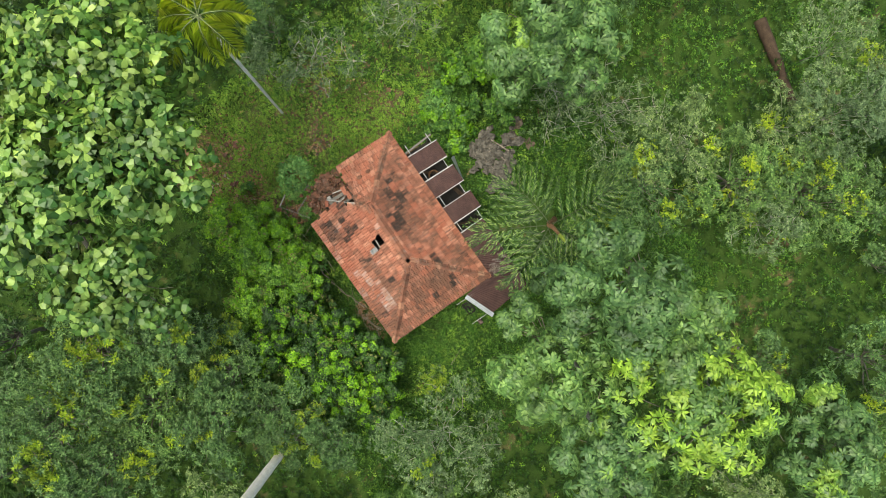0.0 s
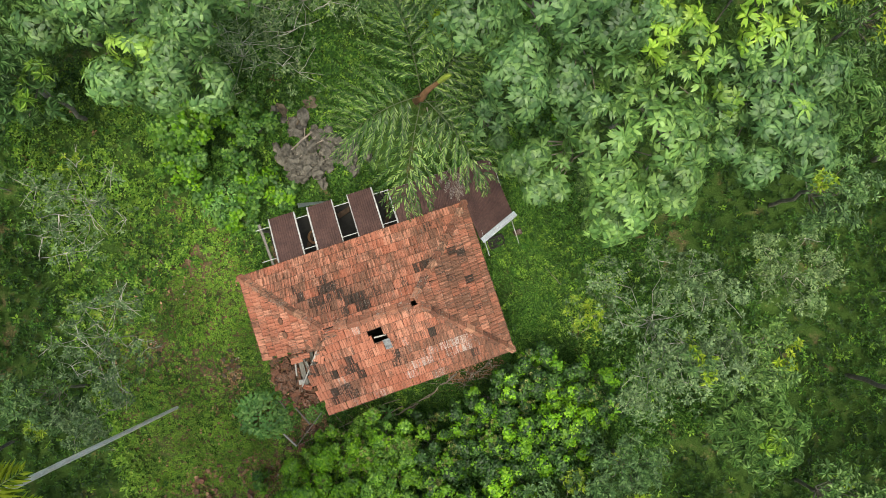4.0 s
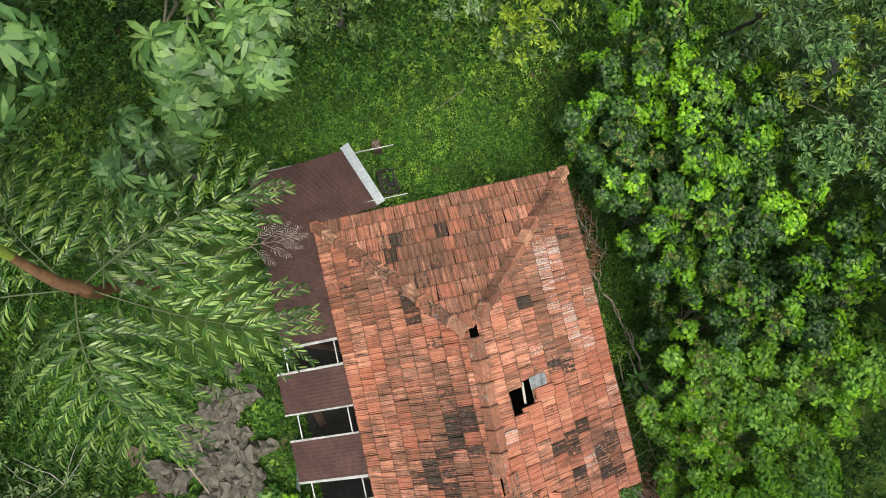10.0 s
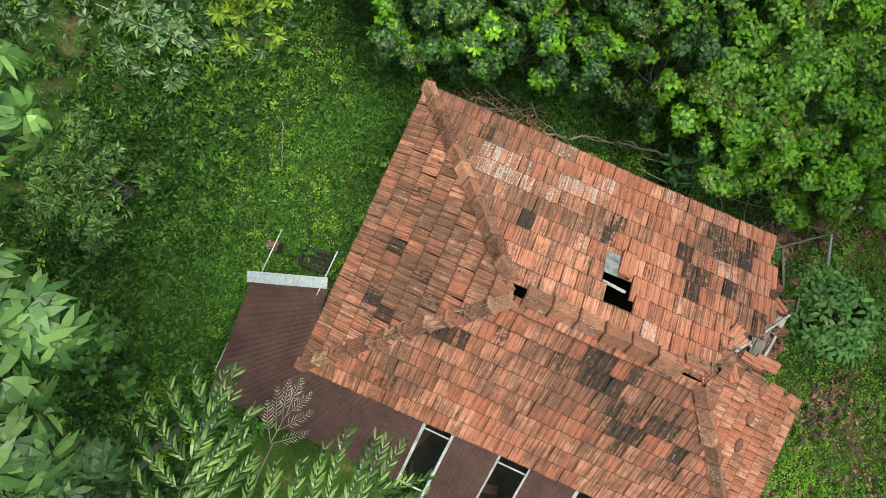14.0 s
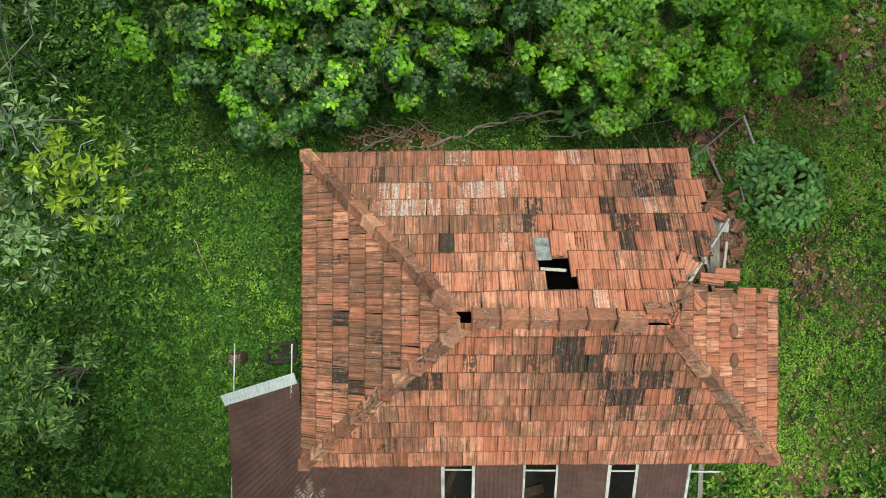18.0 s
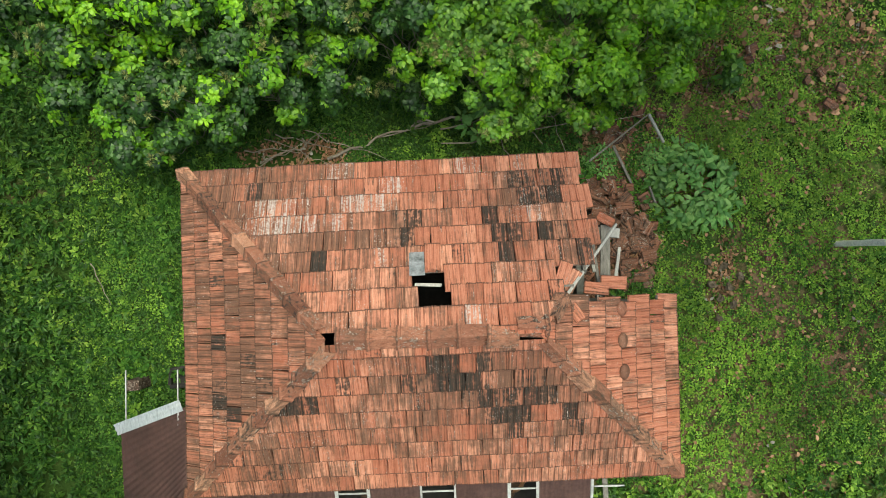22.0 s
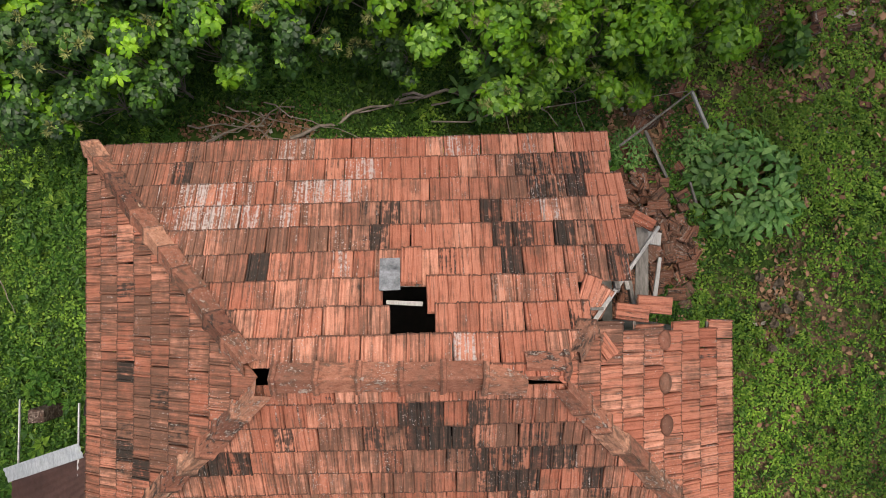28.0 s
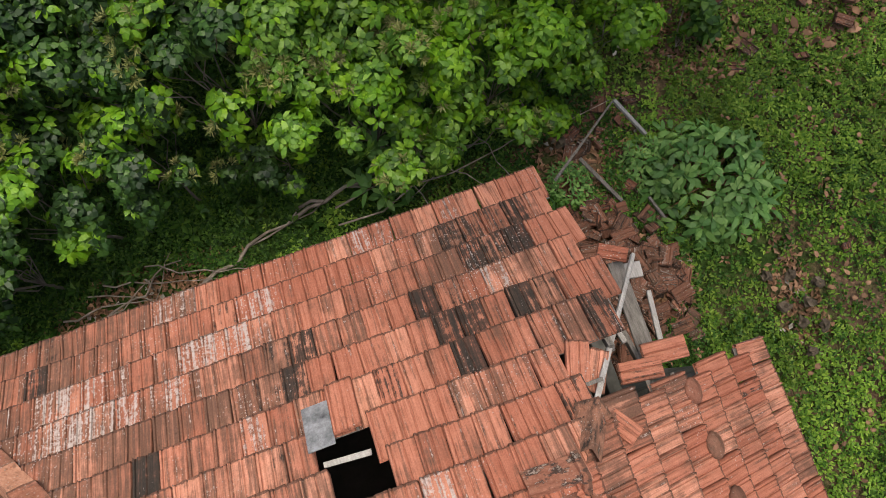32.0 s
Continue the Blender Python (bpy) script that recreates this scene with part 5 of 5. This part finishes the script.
pole((2.72, 2.75, 1.75), (4.13, 3.80, 0.62), 0.034, 0.034, "weathered grey pole leaning from the roof's corner", M_WOOD)
pole((4.13, 3.80, 0.60), (4.55, 3.35, 0.10), 0.05, 0.04, "weathered grey pole propped on the ground", M_WOOD_P)
pole((3.55, 3.30, 0.16), (3.86, 2.55, 0.20), 0.05, 0.04, "crooked grey timber on the rubble")
pole((4.16, 2.46, 0.36), (4.38, 2.02, 0.12), 0.04, 0.04, "pale stick on the rubble")


def rock(x, y, s, seed, label="rough grey stone in a heap behind the lean-to"):
    r = random.Random(seed)
    bm = bmesh.new()
    bmesh.ops.create_icosphere(bm, subdivisions=2, radius=1.0)
    k = Vector((r.uniform(0, 9), r.uniform(0, 9), r.uniform(0, 9)))
    for v in bm.verts:
        v.co *= 1.0 + 0.95 * noise.noise(v.co * 1.3 + k) + 0.35 * noise.noise(v.co * 3.3 + k)
        v.co = Vector((v.co.x * s * r.uniform(0.97, 1.03), v.co.y * s * 0.72, v.co.z * s * 0.9))
    ob = new("rock", bm_mesh("rock", bm, M_STONE if "heap" in label else M_ROCK, False))
    ob.location, ob.rotation_euler = (x, y, 0.12 + s * 0.25 + (r.uniform(0, 0.3) if "heap" in label else 0)), (r.uniform(-0.4, 0.4), r.uniform(-0.4, 0.4), r.uniform(0, 6))
    tagged(ob, label, "rock", "heap of stones")


heap_rnd = random.Random(5)
for i in range(84):
    q = heap_rnd.random()
    x, y = -0.7 + 1.9 * q + heap_rnd.gauss(0, 0.35), -5.1 - 1.9 * heap_rnd.random() * (0.4 + q) + heap_rnd.gauss(0, 0.15)
    rock(x, y, heap_rnd.uniform(0.13, 0.29), i)
for i, (x, y) in enumerate(((1.1, -7.7), (0.1, -7.6), (0.7, -7.2), (5.5, 0.27), (5.3, 1.0), (5.7, 0.5), (5.6, 0.9), (5.35, 0.55), (5.75, 0.15), (5.9, 0.7), (5.45, -0.1), (3.4, 3.6))):
    rock(x, y, 0.08 + 0.2 * (y < -6), 90 + i, "rough grey stone lying in the weeds")

v, f = corrugated((1.6, -4.38, 0.15), (0.4, -4.10, 0.25), (0.36, -3.98, 1.25), (1.5, -4.12, 0.95))
ob = new("zinc_sheet", raw_mesh("zinc_sheet", v, f, [M_ZINC], None, True))
tagged(ob, "loose zinc sheet leaning against the lean-to", "metal sheet")
trough = empty("wash_trough", -4.95, -0.95, 0, "dark mossy concrete trough beside the lean-to", "trough")
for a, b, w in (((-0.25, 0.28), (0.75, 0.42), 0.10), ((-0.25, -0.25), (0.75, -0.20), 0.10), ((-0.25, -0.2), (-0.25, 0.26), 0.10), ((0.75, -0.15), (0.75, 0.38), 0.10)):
    part("trough_wall", beam((*a, 0.10), (*b, 0.03), w, 0.22, 0.01, 0.02), M_NEAR_BLACK, trough)
part("trough_floor", beam((0.25, -0.22, 0.05), (0.25, 0.36, 0.05), 0.95, 0.08, 0.0), M_NEAR_BLACK, trough)
trough.scale = (0.55, 0.6, 0.8)
bk = bmesh.new()
add_box(bk, pose(-5.62, -1.0, 0.28, 0, 0, 4), 0.24, 0.20, 0.55, 0.01, 0.01)
tagged(new("brick_pier", bm_mesh("brick_pier", bk, M_CAP)), "small red brick pier in the weeds", "pier")


# ---------------------------------------------------------------- ground cover
def lump(x, y):
    """A slow rise and fall between -1 and 1, for the thickness of the growth."""
    return 0.6 * np.sin(x * 1.1 + 1.7 * np.sin(y * 0.8)) * np.cos(y * 0.9 + 0.5 * x) + 0.4 * np.sin(x * 2.9 + 1.0) * np.sin(y * 2.3 + 0.6 * x)


def cover(name, label, x0, x1, y0, y1, per_m2, count, length, width, mats, share, seed, hole, tall, bare=0.35, cheap=True):
    g = np.random.default_rng(seed)
    n = int((x1 - x0) * (y1 - y0) * per_m2)
    p = np.stack([g.uniform(x0, x1, n), g.uniform(y0, y1, n)], 1)
    p = p[~hole(p[:, 0], p[:, 1])]
    thick = lump(p[:, 0], p[:, 1])
    keep = g.uniform(-1.6, 0.6, len(p)) < thick + bare - 0.38 * (p[:, 0] > 4.2) * (p[:, 0] < 10) - ("weeds" in name) * 1.1 * np.exp(-(p[:, 0] - 5.5) ** 2 / 0.35 - (p[:, 1] - 0.6) ** 2 / 0.9) - 0.4 * np.exp(-(p[:, 0] - 7.0) ** 2 / 2.4 - (p[:, 1] - 5.0) ** 2 / 1.8) * ("weeds" in name)
    p, thick = p[keep], thick[keep]
    z = ground_z(p[:, 0], p[:, 1]) * np.exp(-(p ** 2).sum(1) / 1600) + 0.02 + g.uniform(0.1, 1.0, len(p)) * tall * (0.65 + 0.5 * thick)
    pos = np.concatenate([p, z[:, None]], 1)
    axis = np.array([0, 0, 1.0]) + g.normal(0, 0.35, (len(p), 3))
    v, f, k = whorls(pos, axis, count, 66, length, width, cheap)
    pick = (g.uniform(0, 1, len(p)) < share(p[:, 0], p[:, 1])).astype(np.int32)
    if len(mats) > 2:
        pick[(g.uniform(0, 1, len(p)) < (0.03 if name == "undergrowth" else 0.004)) & ((p[:, 0] > 3.5) | (name == "undergrowth"))] = 2
    ob = new(name, raw_mesh(name, v, f, mats, np.repeat(pick, count * k)))
    tagged(ob, label, "weeds", "", "stuff")


def under_house(x, y):
    return (np.abs(x + 0.1) < 3.5) & (np.abs(y - 0.1) < 2.1) | ((x > -5.2) & (x < 3) & (y > -3.9) & (y < -1.9)) | ((x - 3.3) ** 2 + ((y - 1.6) / 1.1) ** 2 < 0.75) | \
        ((x + 2.7) ** 2 / 1.2 + (y - 3.3) ** 2 / 0.12 < 1) | ((x - 3.4) ** 2 + (y - 3.3) ** 2 < 0.25)


def inner(x, y):
    return under_house(x, y) | ((x + 3.0) ** 2 + (y + 5.3) ** 2 < 2.6) | ((x > -7.0) & (x < 9.4) & (y > -3.2) & (y < 6.3))


def near_area(x, y):
    return (np.abs(x) < 10.5) & (y > -11.5) & (y < 8)


def lighter(x, y):
    """Share of yellow-green grass: most on the open side east of the house and in the clearings."""
    return np.clip(0.04 + (x > 4.2) * (y < 7.0) * (0.58 + 0.34 * (y > 2.0)) + 0.25 * np.sin(x * 0.8 + 1) * np.sin(y * 0.7) + 0.30 * lump(x * 1.9 + 3, y * 1.9) + 0.12 * np.exp(-((x + 7.0) ** 2 + y ** 2) / 7), 0.02, 0.92)


def shade_share(x, y):
    """Share of bright weeds in the undergrowth: high in the glades, low below the trees, where darker leaves paint in
    canopy shade.
    """
    glade = sum(np.exp(-((x - a) ** 2 + (y - b) ** 2) / r ** 2) for a, b, r in ((-10.2, -13.2, 2.6), (0.6, -15.8, 2.4), (-2.9, -22.0, 2.6), (7.6, -7.6, 3.0), (-1.4, -10.6, 2.0)))
    return np.clip(0.22 + 0.25 * np.sin(x * 0.5) * np.sin(y * 0.43 + 1) + 0.8 * glade, 0, 1)


cover("weeds", "low green weeds and creepers round the house", -7.0, 9.4, -3.2, 6.3, 400, 6, 0.070, 0.040, [L_WEED, L_GRASS, L_LITTER], lighter, 3, under_house, 0.20, 0.2)
cover("outer_weeds", "green weeds at the edge of the clearing", -10.5, 10.5, -11.5, 8, 92, 6, 0.14, 0.07, [L_WEED, L_GRASS, L_LITTER], lighter, 5, inner, 0.30)
cover("tall_weeds", "taller broad-leaved weeds in loose clumps", -10.5, 10.5, -11.5, 8, 14, 8, 0.14, 0.07, [L_WEED, L_GRASS], lighter, 13, lambda x, y: under_house(x, y) | ((x + 3.0) ** 2 + (y + 5.3) ** 2 < 2.6) | ((x > 3.6) & (x < 9) & (y > -3.5)), 0.5, -0.1)
# dark bush leaf used here to put the canopy's shade into the colour
cover("undergrowth", "rank green undergrowth below the trees", -22, 19, -25, 22, 23, 7, 0.17, 0.072, [L_BUSH, L_WEED, L_GRASS], shade_share, 4, near_area, 0.6)


def outside_litter(x, y):
    return ~(((x - 3.3) ** 2 + ((y - 1.6) / 1.1) ** 2 < 1.4) | ((x + 2.5) ** 2 / 2.0 + (y - 3.4) ** 2 / 0.2 < 1) | ((x - 6.9) ** 2 / 4.5 + (y - 5.0) ** 2 / 3.0 < 1) | ((x - 3.6) ** 2 + (y - 3.3) ** 2 < 0.8) | ((x - 5.6) ** 2 / 0.1 + (y - 0.5) ** 2 < 1))


cover("leaf_litter", "dry brown leaves and crumbs of tile on bare soil", -5, 9, 0, 7, 120, 3, 0.11, 0.065, [L_LITTER, L_DEAD], lambda x, y: 0.06 + 0 * x, 9, outside_litter, 0.06, 2.0)
cover("fallen_leaves", "single dry orange-brown leaves on the grass", 4.4, 9.5, -4, 7, 4, 2, 0.11, 0.065, [L_LITTER, L_DEAD], lambda x, y: 0.01 + 0 * x, 21, under_house, 0.30, 2.0, False)
cover("dry_leaves", "large curled orange-brown dry leaves on bare soil", 5.6, 9.4, 3.6, 6.9, 9, 2, 0.21, 0.11, [L_LITTER, L_DEAD], lambda x, y: 0.03 + 0 * x, 22, under_house, 0.22, 1.4, False)
